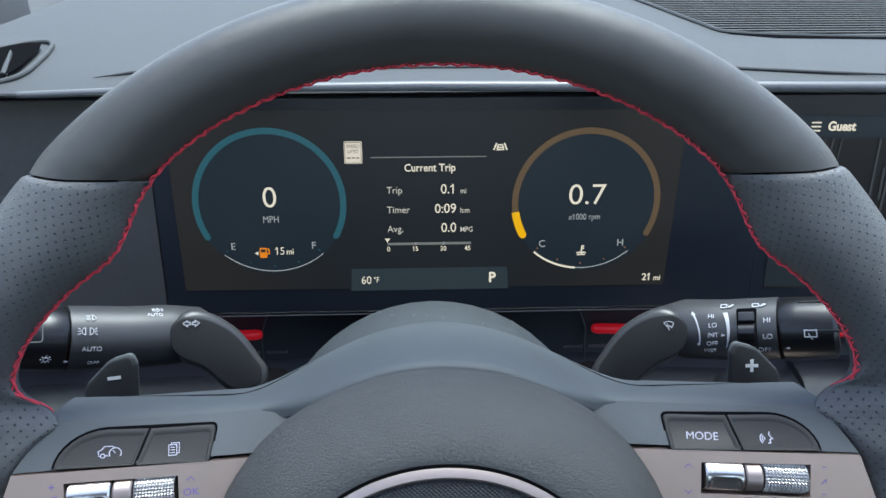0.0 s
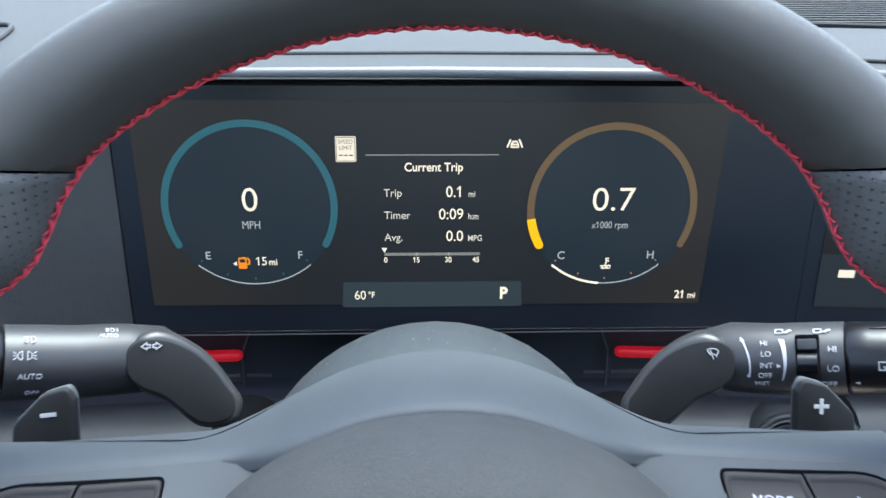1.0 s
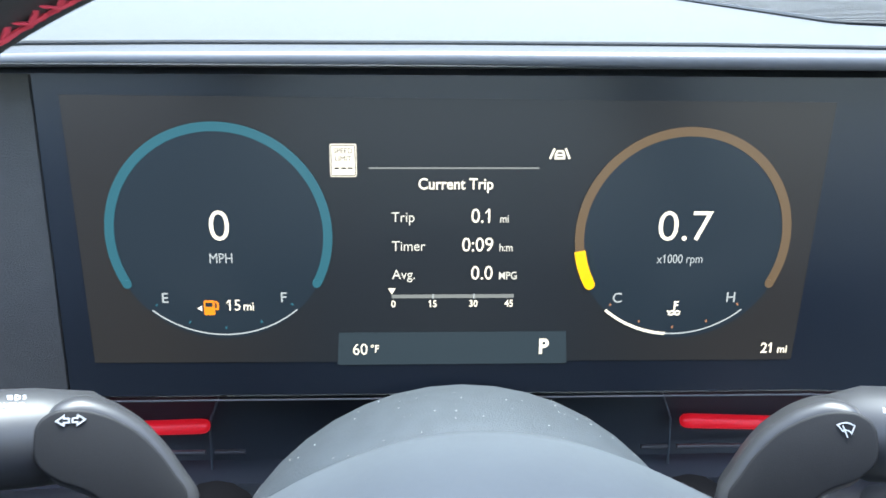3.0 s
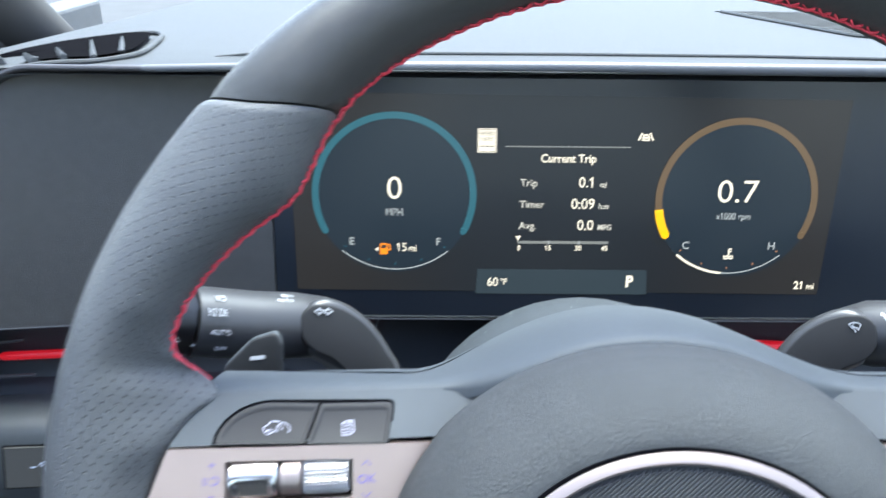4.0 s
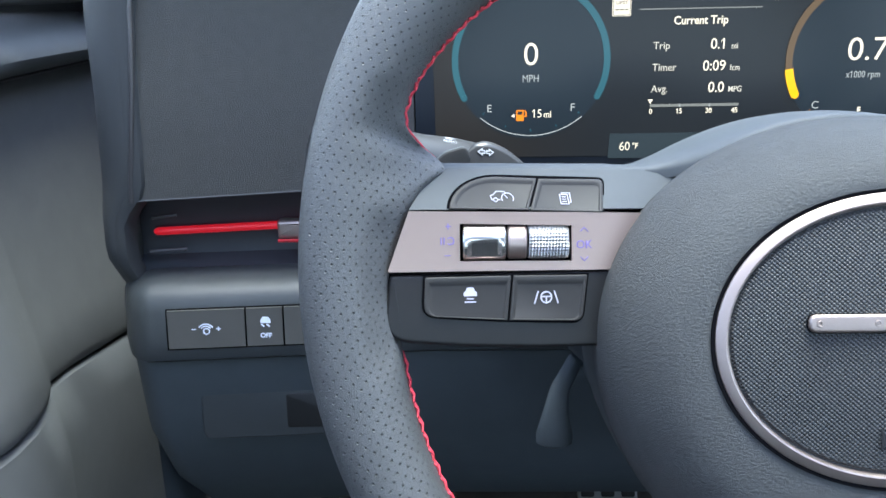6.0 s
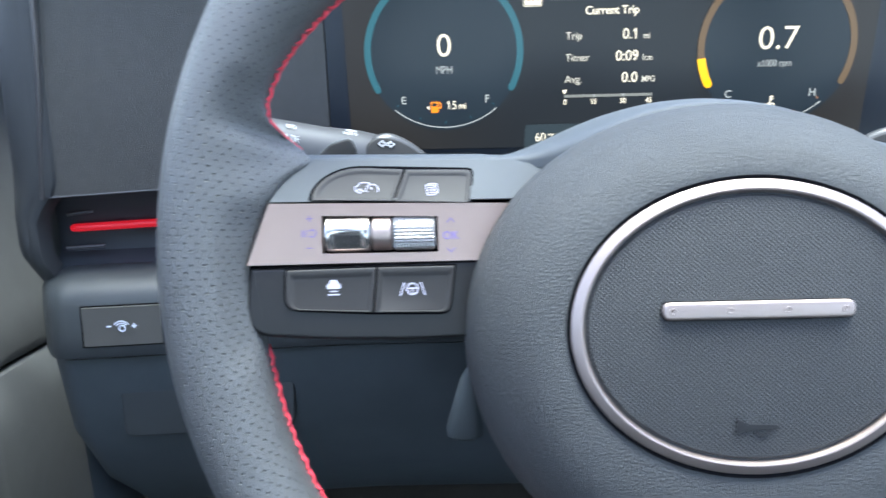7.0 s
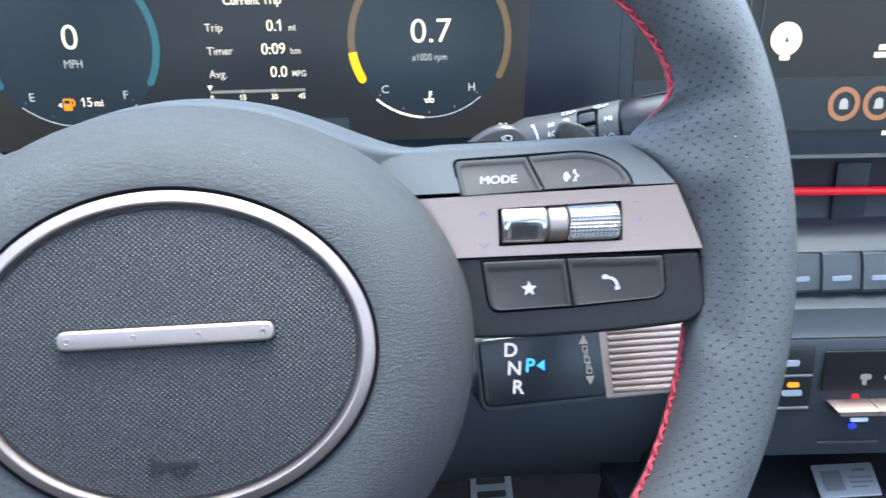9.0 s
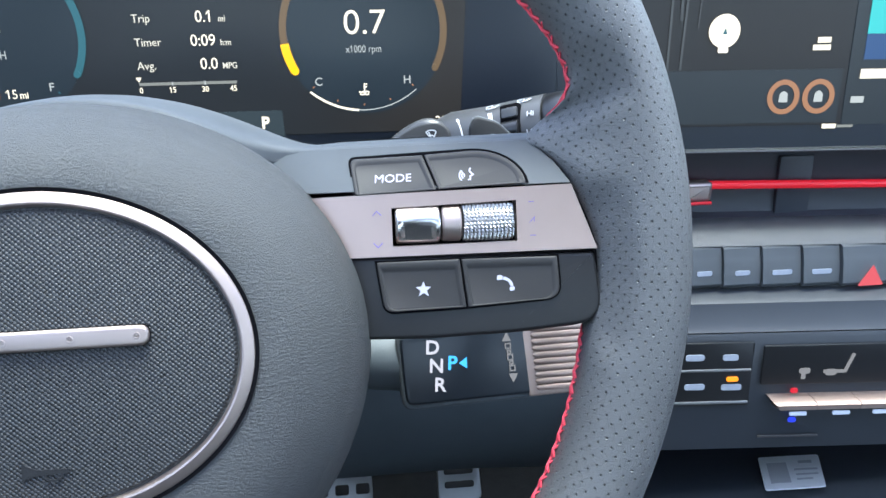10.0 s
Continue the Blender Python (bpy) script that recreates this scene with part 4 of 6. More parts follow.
left_stalk, lm, left_knob = stalk(-1, "turn_signal_stalk", "black plastic light and turn signal stalk with white print", "control stalk")
right_stalk, rm, right_knob = stalk(1, "wiper_stalk", "black plastic wiper stalk with white print", "control stalk")


def arrow_outline(s):
    return [[(-0.3 * s, 0.35 * s), (-1.1 * s, 0.35 * s), (-1.1 * s, 0.85 * s), (-2.3 * s, 0), (-1.1 * s, -0.85 * s), (-1.1 * s, -0.35 * s), (-0.3 * s, -0.35 * s), (-0.3 * s, 0.35 * s)]]


two = arrow_outline(K * 1.6) + [[(-x, y) for x, y in arrow_outline(K * 1.6)[0]]]
icon("symbol", two, 0.45 * K, PRINT, left_stalk, lm @ pose(0.0004, 0.0020, 0.0031, 0, 0, -8), "white turn signal arrows")
lamp = [arc(0.4 * K, 0, 1.6 * K, -90, 90, 12) + [(0.4 * K, -1.6 * K)]] + [[(-2.6 * K, y * K), (-0.6 * K, y * K)] for y in (-1.2, -0.4, 0.4, 1.2)]
icon("symbol", [[(x * 0.85, y * 0.85) for x, y in line] for line in lamp], 0.24 * K, PRINT, left_stalk, on_stalk(-1, 0.1480, 27), "white headlamp symbol")
side_l = [arc(0.9 * K, 0, 1.5 * K, -90, 90, 10) + [(0.9 * K, -1.5 * K)], [(-x, y) for x, y in arc(0.9 * K, 0, 1.5 * K, -90, 90, 10)] + [(-0.9 * K, -1.5 * K)]] + [[(s * 2.8 * K, y * 0.5 * K), (s * 3.9 * K, y * K)] for s in (-1, 1) for y in (-1.5, 0, 1.5)]
icon("symbol", side_l, 0.26 * K, PRINT, left_stalk, on_stalk(-1, 0.1482, 2), "white side lamp symbol")
letters("lettering", "AUTO", 0.0029, PRINT, left_stalk, on_stalk(-1, 0.1468, -29), "white AUTO lettering")
letters("lettering", "OFF", 0.0028, PRINT, left_stalk, on_stalk(-1, 0.1480, -58), "white OFF lettering")
icon("symbol", [[(x * 0.7, y * 0.7 + 0.0009) for x, y in line] for line in lamp] + [[(2.1 * K, y * K), (3 * K, y * K)] for y in (0.2, 1.0, 1.8)], 0.3 * K, PRINT, left_stalk, on_stalk(-1, 0.1258, 43), "white automatic beam symbol")
letters("lettering", "AUTO", 0.0026, PRINT, left_stalk, on_stalk(-1, 0.1257, 34), "small white AUTO lettering")
sun_sign = [ring_line(0, 0, 1.1 * K)] + [[(1.6 * K * math.cos(radians(a)), 1.6 * K * math.sin(radians(a))), (2.2 * K * math.cos(radians(a)), 2.2 * K * math.sin(radians(a)))] for a in range(0, 360, 45)]
icon("symbol", sun_sign, 0.32 * K, PRINT, left_stalk, on_stalk(-1, 0.163, -48, -0.0002), "white lamp symbol")
icon("symbol", [], 0.3 * K, PRINT, left_stalk, on_stalk(-1, 0.1568, -54, -0.0002), "white pointer", fills=[[(-0.8 * K, -0.7 * K), (0.8 * K, 0), (-0.8 * K, 0.7 * K)]])
icon("knob_edge", [rounded([(-5 * K, -5 * K, 1.5 * K), (3.6 * K, -5 * K, 1.5 * K), (3.6 * K, 6 * K, 2 * K), (-5 * K, 6 * K, 1.5 * K)], 4) + [(-5 * K, -3.5 * K)]], 0.5 * K, SATIN_GREY, left_stalk, on_stalk(-1, 0.166, 5, -0.0004), "grey edge of the knob recess")

wiper = [[(-2.2 * K, 1.0 * K)] + arc(0, -1.6 * K, 3.4 * K, 130, 50, 10) + [(1.3 * K, -1.2 * K)] + arc(0, -1.6 * K, 1.3 * K, 45, 135, 6) + [(-2.2 * K, 1.0 * K)], [(-0.9 * K, 1.0 * K), (0.3 * K, -2.4 * K)]]
icon("symbol", wiper, 0.4 * K, PRINT, right_stalk, rm @ pose(0.0035, -0.0023, 0.0031, 0, 0, 7), "white windscreen wiper symbol")
for body, ang, size in (("HI", 5, 0.0030), ("LO", -12, 0.0030), ("INT", -30, 0.0030), ("OFF", -46, 0.0030), ("MIST", -61, 0.0027)):
    letters("lettering", body, size, PRINT, right_stalk, on_stalk(1, 0.1268, ang), "small white lettering")
icon("symbol", [], 0.3 * K, PRINT, right_stalk, on_stalk(1, 0.1306, -30), "white pointer", fills=[[(-0.7 * K, -0.7 * K), (0.8 * K, 0), (-0.7 * K, 0.7 * K)]])


def wrapped(side, line, parent, label):
    """A printed stroke that follows the round of a stalk: rows of x, angle and half width."""
    bm = bmesh.new()
    pairs = []
    for x, ang, half in line:
        m = on_stalk(side, x, ang, 0.00025)
        pairs.append((bm.verts.new(m @ Vector((-half, 0, 0))), bm.verts.new(m @ Vector((half, 0, 0)))))
    for (a0, b0), (a1, b1) in zip(pairs, pairs[1:]):
        bm.faces.new((a0, b0, b1, a1))
    return part("symbol", bm, PRINT, parent, label, smooth=0)


wrapped(1, [(0.1202, 16, 0.0001), (0.1204, 9, 0.0010)], right_stalk, "white arrow head")
wrapped(1, [(0.1204 + 0.0016 * math.sin(k / 10 * 1.4), 9 - 5.2 * k, 0.00035) for k in range(11)], right_stalk, "white arrow line")
wrapped(1, [(0.1218 + 0.0007 * math.sin(math.radians(30 * k)) * 0, -46 + 3.0 * math.cos(math.radians(30 * k)), 0.0007 * math.sin(math.radians(30 * k)) + 0.00002) for k in range(7)], right_stalk, "white dot")
wrapped(1, [(0.1325, 12 - 6 * k, (1.0 - 0.07 * k) * 0.001) for k in range(12)], right_stalk, "white wedge")
for body, ang in (("HI", -5), ("LO", -34), ("OFF", -60)):
    letters("lettering", body, 0.0033, PRINT, right_stalk, on_stalk(1, 0.1466, ang), "small white lettering")
spray = [rounded([(-2.4 * K, -1.0 * K, 0.3 * K), (0.2 * K, -1.0 * K, 0.3 * K), (0.2 * K, 1.0 * K, 0.3 * K), (-2.4 * K, 1.0 * K, 0.3 * K)], 2) + [(-2.4 * K, -0.7 * K)], [(0.8 * K, -0.6 * K), (2.6 * K, 0.8 * K), (3.2 * K, 0.5 * K), (1.6 * K, -0.9 * K), (0.8 * K, -0.6 * K)]]
for x in (0.1340, 0.1455):
    icon("symbol", spray, 0.35 * K, PRINT, right_stalk, on_stalk(1, x, 27), "white washer symbol")
part("roller_slot", prism(rounded([(-0.0042, -0.0085, 0.001), (0.0042, -0.0085, 0.001), (0.0042, 0.0085, 0.001), (-0.0042, 0.0085, 0.001)], 3), -0.004, 0.0012, 0.0002), GAP, right_stalk, "black roller recess", m=on_stalk(1, 0.1392, -16, -0.0012))
part("speed_roller", tube([(-0.0036, -0.0022, -0.0002), (-0.0034, -0.0022, -0.0002), (0.0034, -0.0022, -0.0002), (0.0036, -0.0022, -0.0002)], [0.0034, 0.0039, 0.0039, 0.0034], sides=24), GLOSS, right_stalk, "black speed roller", m=on_stalk(1, 0.1392, -16, -0.0012))
part("roller_tab", prism(rounded([(-0.0034, 0.0026, 0.0008), (0.0034, 0.0026, 0.0008), (0.0034, 0.0068, 0.0008), (-0.0034, 0.0068, 0.0008)], 3), -0.003, 0.0022, 0.0005), STALK, right_stalk, "grey roller tab", m=on_stalk(1, 0.1392, -16, -0.0012))
icon("symbol", [], 0.3 * K, PRINT, right_stalk, on_stalk(1, 0.1390, 3, 0.0014), "white pointer", fills=[[(0.8 * K, -0.7 * K), (-0.8 * K, 0), (0.8 * K, 0.7 * K)]])
icon("symbol", [shut(box(-2.4 * K, 2.4 * K, -0.9 * K, 2.1 * K)), [(-0.9 * K, 0.6 * K), (0.6 * K, -2.2 * K)]], 0.4 * K, PRINT, right_stalk, on_stalk(1, 0.1612, -32, -0.0002), "white rear wiper symbol")
icon("symbol", [], 0.3 * K, PRINT, right_stalk, on_stalk(1, 0.1545, -58, -0.0002), "white pointer", fills=[[(0.8 * K, -0.7 * K), (-0.8 * K, 0), (0.8 * K, 0.7 * K)]])
for ang in (-26, 36):
    part("knob_rib", prism(rounded([(-0.014, -0.0006, 0.0004), (0.016, -0.0006, 0.0004), (0.016, 0.0006, 0.0004), (-0.014, 0.0006, 0.0004)], 2), -0.001, 0.0005, 0.0003), GLOSS, right_stalk, m=on_stalk(1, 0.172, ang, -0.0005))

selector = thing("gear_selector", WHEEL @ Matrix.Translation((0.0002, 0.0022, 0)), "black column gear selector with lit letters and ribbed metal end", "gear selector")
WS = -0.107
part("selector_body", prism(rounded([(0.0965, -0.0520, 0.004), (0.0945, -0.0240, 0.003), (0.1462, -0.0215, 0.002), (0.1495, -0.0500, 0.002)], 4), WS - 0.026, WS, 0.0012, 3), GLASS_BLACK, selector, "gloss black selector body")
part("selector_rim", prism(rounded([(0.0950, -0.0545, 0.005), (0.0930, -0.0225, 0.004), (0.1460, -0.0200, 0.002), (0.1495, -0.0522, 0.002)], 4), WS - 0.028, WS - 0.0012, 0.0015, 3), SATIN_GREY, selector, "grey rim of the selector")
part("selector_arm", tube([(0.04, -0.030, WS - 0.03), (0.08, -0.034, WS - 0.016), (0.10, -0.036, WS - 0.014)], 0.013, sides=20), KNEE, selector, "black selector arm")
end = part("selector_end", prism(rounded([(0.1466, -0.0515, 0.001), (0.1440, -0.0212, 0.001), (0.1830, -0.0195, 0.006), (0.1860, -0.0500, 0.006)], 4), WS - 0.022, WS + 0.0002, 0.0008, 2), PLATE, selector, "rose satin metal end")
for k in range(10):
    v = -0.0235 - k * 0.0027
    x0 = 0.1475 + (-0.0235 - v) * 0.085
    part("rib", tube([(x0, v, WS + 0.0004), (x0 + 0.001, v, WS + 0.0008), (x0 + 0.034, v + 0.0005, WS + 0.0008), (x0 + 0.035, v + 0.0005, WS + 0.0004)], [0.0006, 0.0012, 0.0012, 0.0006], sides=10, flat=0.6), PLATE, end, "satin metal rib")
for body, x, y in (("D", 0.1078, -0.0290), ("N", 0.1091, -0.0365), ("R", 0.1102, -0.0442)):
    letters("lettering", body, 0.0078, S_SEL, selector, pose(x, y, WS + 0.0002, 0, 0, -4), "lit white letter", bold=0.02)
letters("lettering", "P", 0.0078, S_BLUE, selector, pose(0.1155, -0.0357, WS + 0.0002, 0, 0, -4), "lit blue letter P", bold=0.02)
icon("symbol", [], 0.3 * K, S_BLUE, selector, pose(0.1198, -0.0357, WS + 0.0002), "lit blue pointer", fills=[[(1.6 * K, -2.3 * K), (-1.6 * K, 0), (1.6 * K, 2.3 * K)]])
icon("symbol", [], 0.3 * K, S_SELDIM, selector, pose(0.1378, -0.0262, WS + 0.0002), "grey arrow up", fills=[[(-1.9 * K, -1.8 * K), (1.9 * K, -1.8 * K), (0, 2.0 * K)]])
icon("symbol", [], 0.3 * K, S_SELDIM, selector, pose(0.1401, -0.0431, WS + 0.0002), "grey arrow down", fills=[[(-1.9 * K, 1.8 * K), (0, -2.0 * K), (1.9 * K, 1.8 * K)]])
for k, (s, y) in enumerate(((1.0, -0.0300), (0.6, -0.0324), (1.0, -0.0346), (0.6, -0.0368), (1.0, -0.0391))):
    icon("symbol", [shut(box(-s * K, s * K, -s * K, s * K))], 0.5 * K, S_SELDIM, selector, pose(0.1383 + 0.0004 * k, y, WS + 0.0002), "grey square mark")


# ---- instrument display ----
display = thing("instrument_display", DASH, "wide black glass driver display showing dials and trip data", "instrument display")


def panel(x0, x1, z0, z1, off, thick=0.006, steps=24, rise=None):
    """A curved panel between two heights, following the dashboard."""
    rings = []
    for z in (z0, z1):
        rings.append([(x0 + (x1 - x0) * k / steps, dash_y(x0 + (x1 - x0) * k / steps) + off, z) for k in range(steps + 1)])
    return sheet(rings, (0, thick, 0))


part("cover_glass", panel(-0.1455, 0.185, 0.0005, 0.1235, 0.0), GLASS_BLACK, display, "black cover glass")


def flat(name, outline, mat, label="", lift=0.0, rise=0.0002, parent=display):
    return part(name, prism(outline, 0, rise), mat, parent, label, m=upright(0, 0, 0.2139 - 0.0002 - lift), smooth=0)


def strokes(name, lines, width, mat, label="", lift=0.0004, parent=display):
    return part(name, ribbon(lines, width, 0.0002), mat, parent, label, m=upright(0, 0, 0.2139 - 0.0002 - lift), smooth=0)


def words(body, x, z, size, mat, align="LEFT", bold=0.004, wide=1.0, label="lit lettering", lift=0.0005, shear=0.0):
    return letters("lettering", body, size, mat, display, upright(x, z, 0.2139 - 0.0002 - lift), label, align=align, bold=bold, wide=wide, shear=shear)


flat("lit_screen", [(-0.1347, 0.0146), (0.1358, 0.0136), (0.1407, 0.1136), (-0.1366, 0.1154)], S_BACK, "dimly lit screen")
for cx, cz, rr, mat, lab in ((-0.0843, 0.0648, 0.0397, S_TEAL, "teal dial ring"), (0.0884, 0.0637, 0.0393, S_BROWN, "brown dial ring")):
    flat("dial_face", arc(cx, cz, 0.0404, 0, 360, 64)[:-1], S_DISC, "dark dial face", lift=0.0003)
    strokes("dial_ring", [arc(cx, cz, rr, -28, 208, 72)], 0.0034, mat, lab, lift=0.0006)
    for ang in (-28, 208):
        tip = S_YELLOW if cx > 0 and ang > 0 else mat
        flat("ring_end", arc(cx + rr * math.cos(radians(ang)), cz + rr * math.sin(radians(ang)), 0.0021 if tip is S_YELLOW else 0.0017, 0, 360, 16)[:-1], tip, "rounded end of the ring", lift=0.0009)
strokes("rev_mark", [arc(0.0884, 0.0637, 0.0393, 188, 208, 10)], 0.0042, S_YELLOW, "bright yellow rev mark", lift=0.0009)
words("0", -0.0842, 0.0677, 0.0165, S_WHITE, "CENTER", -0.004, 1.02, "lit figure 0")
words("MPH", -0.0843, 0.0557, 0.0056, S_GREY, "CENTER", 0.0, 0.80, "lit MPH lettering")
words("0.7", 0.0888, 0.0672, 0.0165, S_WHITE, "CENTER", -0.004, 1.06, "lit figure 0.7")
words("x1000 rpm", 0.0879, 0.0549, 0.0050, S_GREY, "CENTER", 0.0, 0.80, "lit x1000rpm lettering")
for cx, cz, rr, a, b, drop, lean in ((-0.0840, 0.0680, 0.0420, "E", "F", 0.0404, 40), (0.0870, 0.0658, 0.0407, "C", "H", 0.0395, 40.6)):
    words(a, cx - 0.0221, drop, 0.0056, S_GREY, "CENTER", 0.008)
    words(b, cx + 0.0220, drop, 0.0056, S_GREY, "CENTER", 0.008)
    strokes("gauge_arc", [arc(cx, cz, rr, 270 - lean, 270 + lean, 32)], 0.0005, S_GREY, "fine grey gauge arc", lift=0.0007)
    for ang in (-lean, -lean / 2, 0, lean / 2, lean):
        strokes("tick", [[(cx + q * math.sin(radians(ang)), cz - q * math.cos(radians(ang))) for q in (rr - 0.0032, rr - 0.0022)]], 0.0007, S_TEAL if cx < 0 else S_COPPER, "small gauge tick", lift=0.0007)
strokes("temp_arc", [arc(0.0870, 0.0658, 0.0407, 229.4, 266, 20)], 0.0011, S_WHITE, "bright coolant gauge arc", lift=0.0009)
words("15", -0.0836, 0.0374, 0.0062, S_WHITE, "LEFT", 0.0, 0.92)
words("mi", -0.0773, 0.0370, 0.0048, S_WHITE, "LEFT", 0.01, 0.9)
fuel = rounded([(-0.0918, 0.0338, 0.0004), (-0.0878, 0.0338, 0.0004), (-0.0878, 0.0396, 0.0006), (-0.0918, 0.0396, 0.0006)], 3)
flat("fuel_symbol", fuel, S_ORANGE, "orange fuel pump symbol", lift=0.0006)
flat("fuel_window", box(-0.0911, -0.0885, 0.0372, 0.0388), S_DISC, "window of the fuel symbol", lift=0.0009)
strokes("fuel_hose", [[(-0.0877, 0.0362), (-0.0866, 0.0362), (-0.0866, 0.0384), (-0.0874, 0.0394)]], 0.0007, S_ORANGE, "orange fuel hose", lift=0.0007)
flat("fuel_side", [(-0.0926, 0.0354), (-0.0926, 0.0376), (-0.0944, 0.0365)], S_WHITE, "white pointer", lift=0.0006)
strokes("coolant_symbol", [[(0.0874, 0.0345), (0.0874, 0.0382)], [(0.0874, 0.0379), (0.0888, 0.0379)], [(0.0874, 0.0366), (0.0888, 0.0366)], [(0.0846, 0.0343), (0.0856, 0.0338), (0.0866, 0.0343), (0.0876, 0.0338), (0.0886, 0.0343), (0.0898, 0.0338)], [(0.0850, 0.0331), (0.0862, 0.0327), (0.0874, 0.0331), (0.0886, 0.0327), (0.0896, 0.0331)]], 0.0007, S_WHITE, "white coolant symbol")
card = flat("speed_limit_sign", rounded([(-0.0430, 0.0864, 0.0008), (-0.0334, 0.0864, 0.0008), (-0.0334, 0.0984, 0.0008), (-0.0430, 0.0984, 0.0008)], 3), S_CARD, "lit cream speed limit sign", lift=0.0004)
words("SPEED", -0.0382, 0.0958, 0.0027, S_CARD_INK, "CENTER", 0.0, 0.95, "pale SPEED lettering", lift=0.0008)
words("LIMIT", -0.0382, 0.0930, 0.0027, S_CARD_INK, "CENTER", 0.0, 0.95, "pale LIMIT lettering", lift=0.0008)
strokes("sign_dashes", [[(-0.0414 + 0.0024 * k, 0.0896), (-0.0397 + 0.0024 * k, 0.0896)] for k in range(3)], 0.0006, S_CARD_INK, "three dashes", lift=0.0008)
strokes("sign_border", [rounded([(-0.0425, 0.0869, 0.0006), (-0.0339, 0.0869, 0.0006), (-0.0339, 0.0979, 0.0006), (-0.0425, 0.0979, 0.0006)], 3) + [Vector((-0.0425, 0.0875))]], 0.0003, S_CARD_INK, "thin border of the sign", lift=0.0007)
strokes("rule", [[(-0.0291, 0.0896), (0.0331, 0.0896)]], 0.0006, S_LINE, "thin grey rule")
strokes("lane_symbol", [[(0.0368, 0.0930), (0.0384, 0.0968)], [(0.0440, 0.0930), (0.0424, 0.0968)]], 0.0008, S_WHITE, "white lane symbol")
strokes("lane_car", [[(0.0388, 0.0932), (0.0388, 0.0944), (0.0394, 0.0958), (0.0414, 0.0958), (0.0420, 0.0944), (0.0420, 0.0932), (0.0388, 0.0932)], [(0.0390, 0.0944), (0.0418, 0.0944)]], 0.0007, S_WHITE, "white car symbol")
words("Current Trip", 0.0026, 0.0836, 0.0058, S_WHITE, "CENTER", 0.015, 0.90, "lit Current Trip lettering")
for body, z, value, x1, unit in (("Trip", 0.0712, "0.1", 0.0168, "mi"), ("Timer", 0.0602, "0:09", 0.0170, "h:m"), ("Avg.", 0.0492, "0.0", 0.0170, "MPG")):
    words(body, -0.0211, z, 0.0054, S_LABEL, "LEFT", 0.0, 0.94)
    words(value, x1, z + 0.0004, 0.0076, S_WHITE, "RIGHT", 0.002, 0.92)
    words(unit, 0.0190, z - 0.0006, 0.0042, S_LABEL, "LEFT", 0.008, 0.84)
strokes("trip_bar", [[(-0.0213, 0.0407), (0.0251, 0.0407)]], 0.0014, S_LINE, "grey scale bar")
for x in (-0.0056, 0.0099):
    strokes("tick", [[(x, 0.0398), (x, 0.0417)]], 0.0005, S_GREY, "scale tick", lift=0.0006)
for body, x in (("0", -0.0207), ("15", -0.0058), ("30", 0.0097), ("45", 0.0233)):
    words(body, x, 0.0376, 0.0038, S_WHITE, "CENTER", 0.012, 0.9)
flat("scale_pointer", [(-0.0226, 0.0440), (-0.0212, 0.0416), (-0.0198, 0.0440)], S_WHITE, "white pointer", lift=0.0006)
flat("status_bar", rounded([(-0.0424, 0.0130, 0), (0.0465, 0.0130, 0), (0.0458, 0.0262, 0.0006), (-0.0417, 0.0262, 0.0006)], 2), S_BOX, "dark blue status bar", lift=0.0003)
words("60", -0.0366, 0.0192, 0.0066, S_WHITE, "LEFT", 0.0, 0.9)
words("°F", -0.0297, 0.0194, 0.0044, S_WHITE, "LEFT", 0.01, 0.88)
words("P", 0.0372, 0.0198, 0.0084, S_WHITE, "CENTER", 0.035, 0.9, "bold lit letter P")
words("21", 0.1230, 0.0185, 0.0060, S_WHITE, "LEFT", 0.012, 0.9)
words("mi", 0.1296, 0.0180, 0.0046, S_WHITE, "LEFT", 0.008, 0.9)

# ---- centre screen ----
nav = thing("centre_screen", DASH, "black glass centre screen showing a dark map", "touch screen")
part("cover_glass", panel(0.1852, 0.50, 0.0005, 0.1235, 0.0, steps=30), GLASS_BLACK, nav, "black cover glass")


def on_glass(x, z):
    """The screen's plan, brought forward on the curve of the glass."""
    far = max(0.0, x - 0.276)
    return 0.0059 + 0.952 * x - 0.049 * far, 0.0034 + 0.974 * z


def nav_flat(name, outline, mat, label, lift=0.0002):
    ob = part(name, prism([on_glass(*q) for q in outline], 0, 0.0002), mat, nav, label, m=pose(0, 0, 0, 90), smooth=0)
    return bent(ob, -lift)


def nav_strip(name, x0, x1, z0, z1, mat, label, lift=0.0002):
    (x0, z0), (x1, z1) = on_glass(x0, z0), on_glass(x1, z1)
    return part(name, panel(x0, x1, z0, z1, -lift, thick=0.0002, steps=12), mat, nav, label)


nav_strip("lit_map", 0.196, 0.349, 0.0090, 0.1100, S_NAV, "dark lit map", 0.0004)
nav_strip("map_header", 0.196, 0.349, 0.0985, 0.1100, S_DISC, "darker header bar", 0.0008)
nav_strip("map_footer", 0.196, 0.346, 0.0105, 0.0385, S_NAVBAR, "blue-grey lower bar", 0.0008)
nav_strip("media_tile", 0.3495, 0.46, 0.0090, 0.1100, S_NAVBAR, "blue-grey media tile", 0.0004)
nav_strip("cover_art", 0.3570, 0.42, 0.0430, 0.0560, S_NAVY, "blue artwork", 0.0008)
nav_strip("cover_art", 0.3570, 0.42, 0.0561, 0.0900, S_CYAN, "cyan artwork", 0.0008)
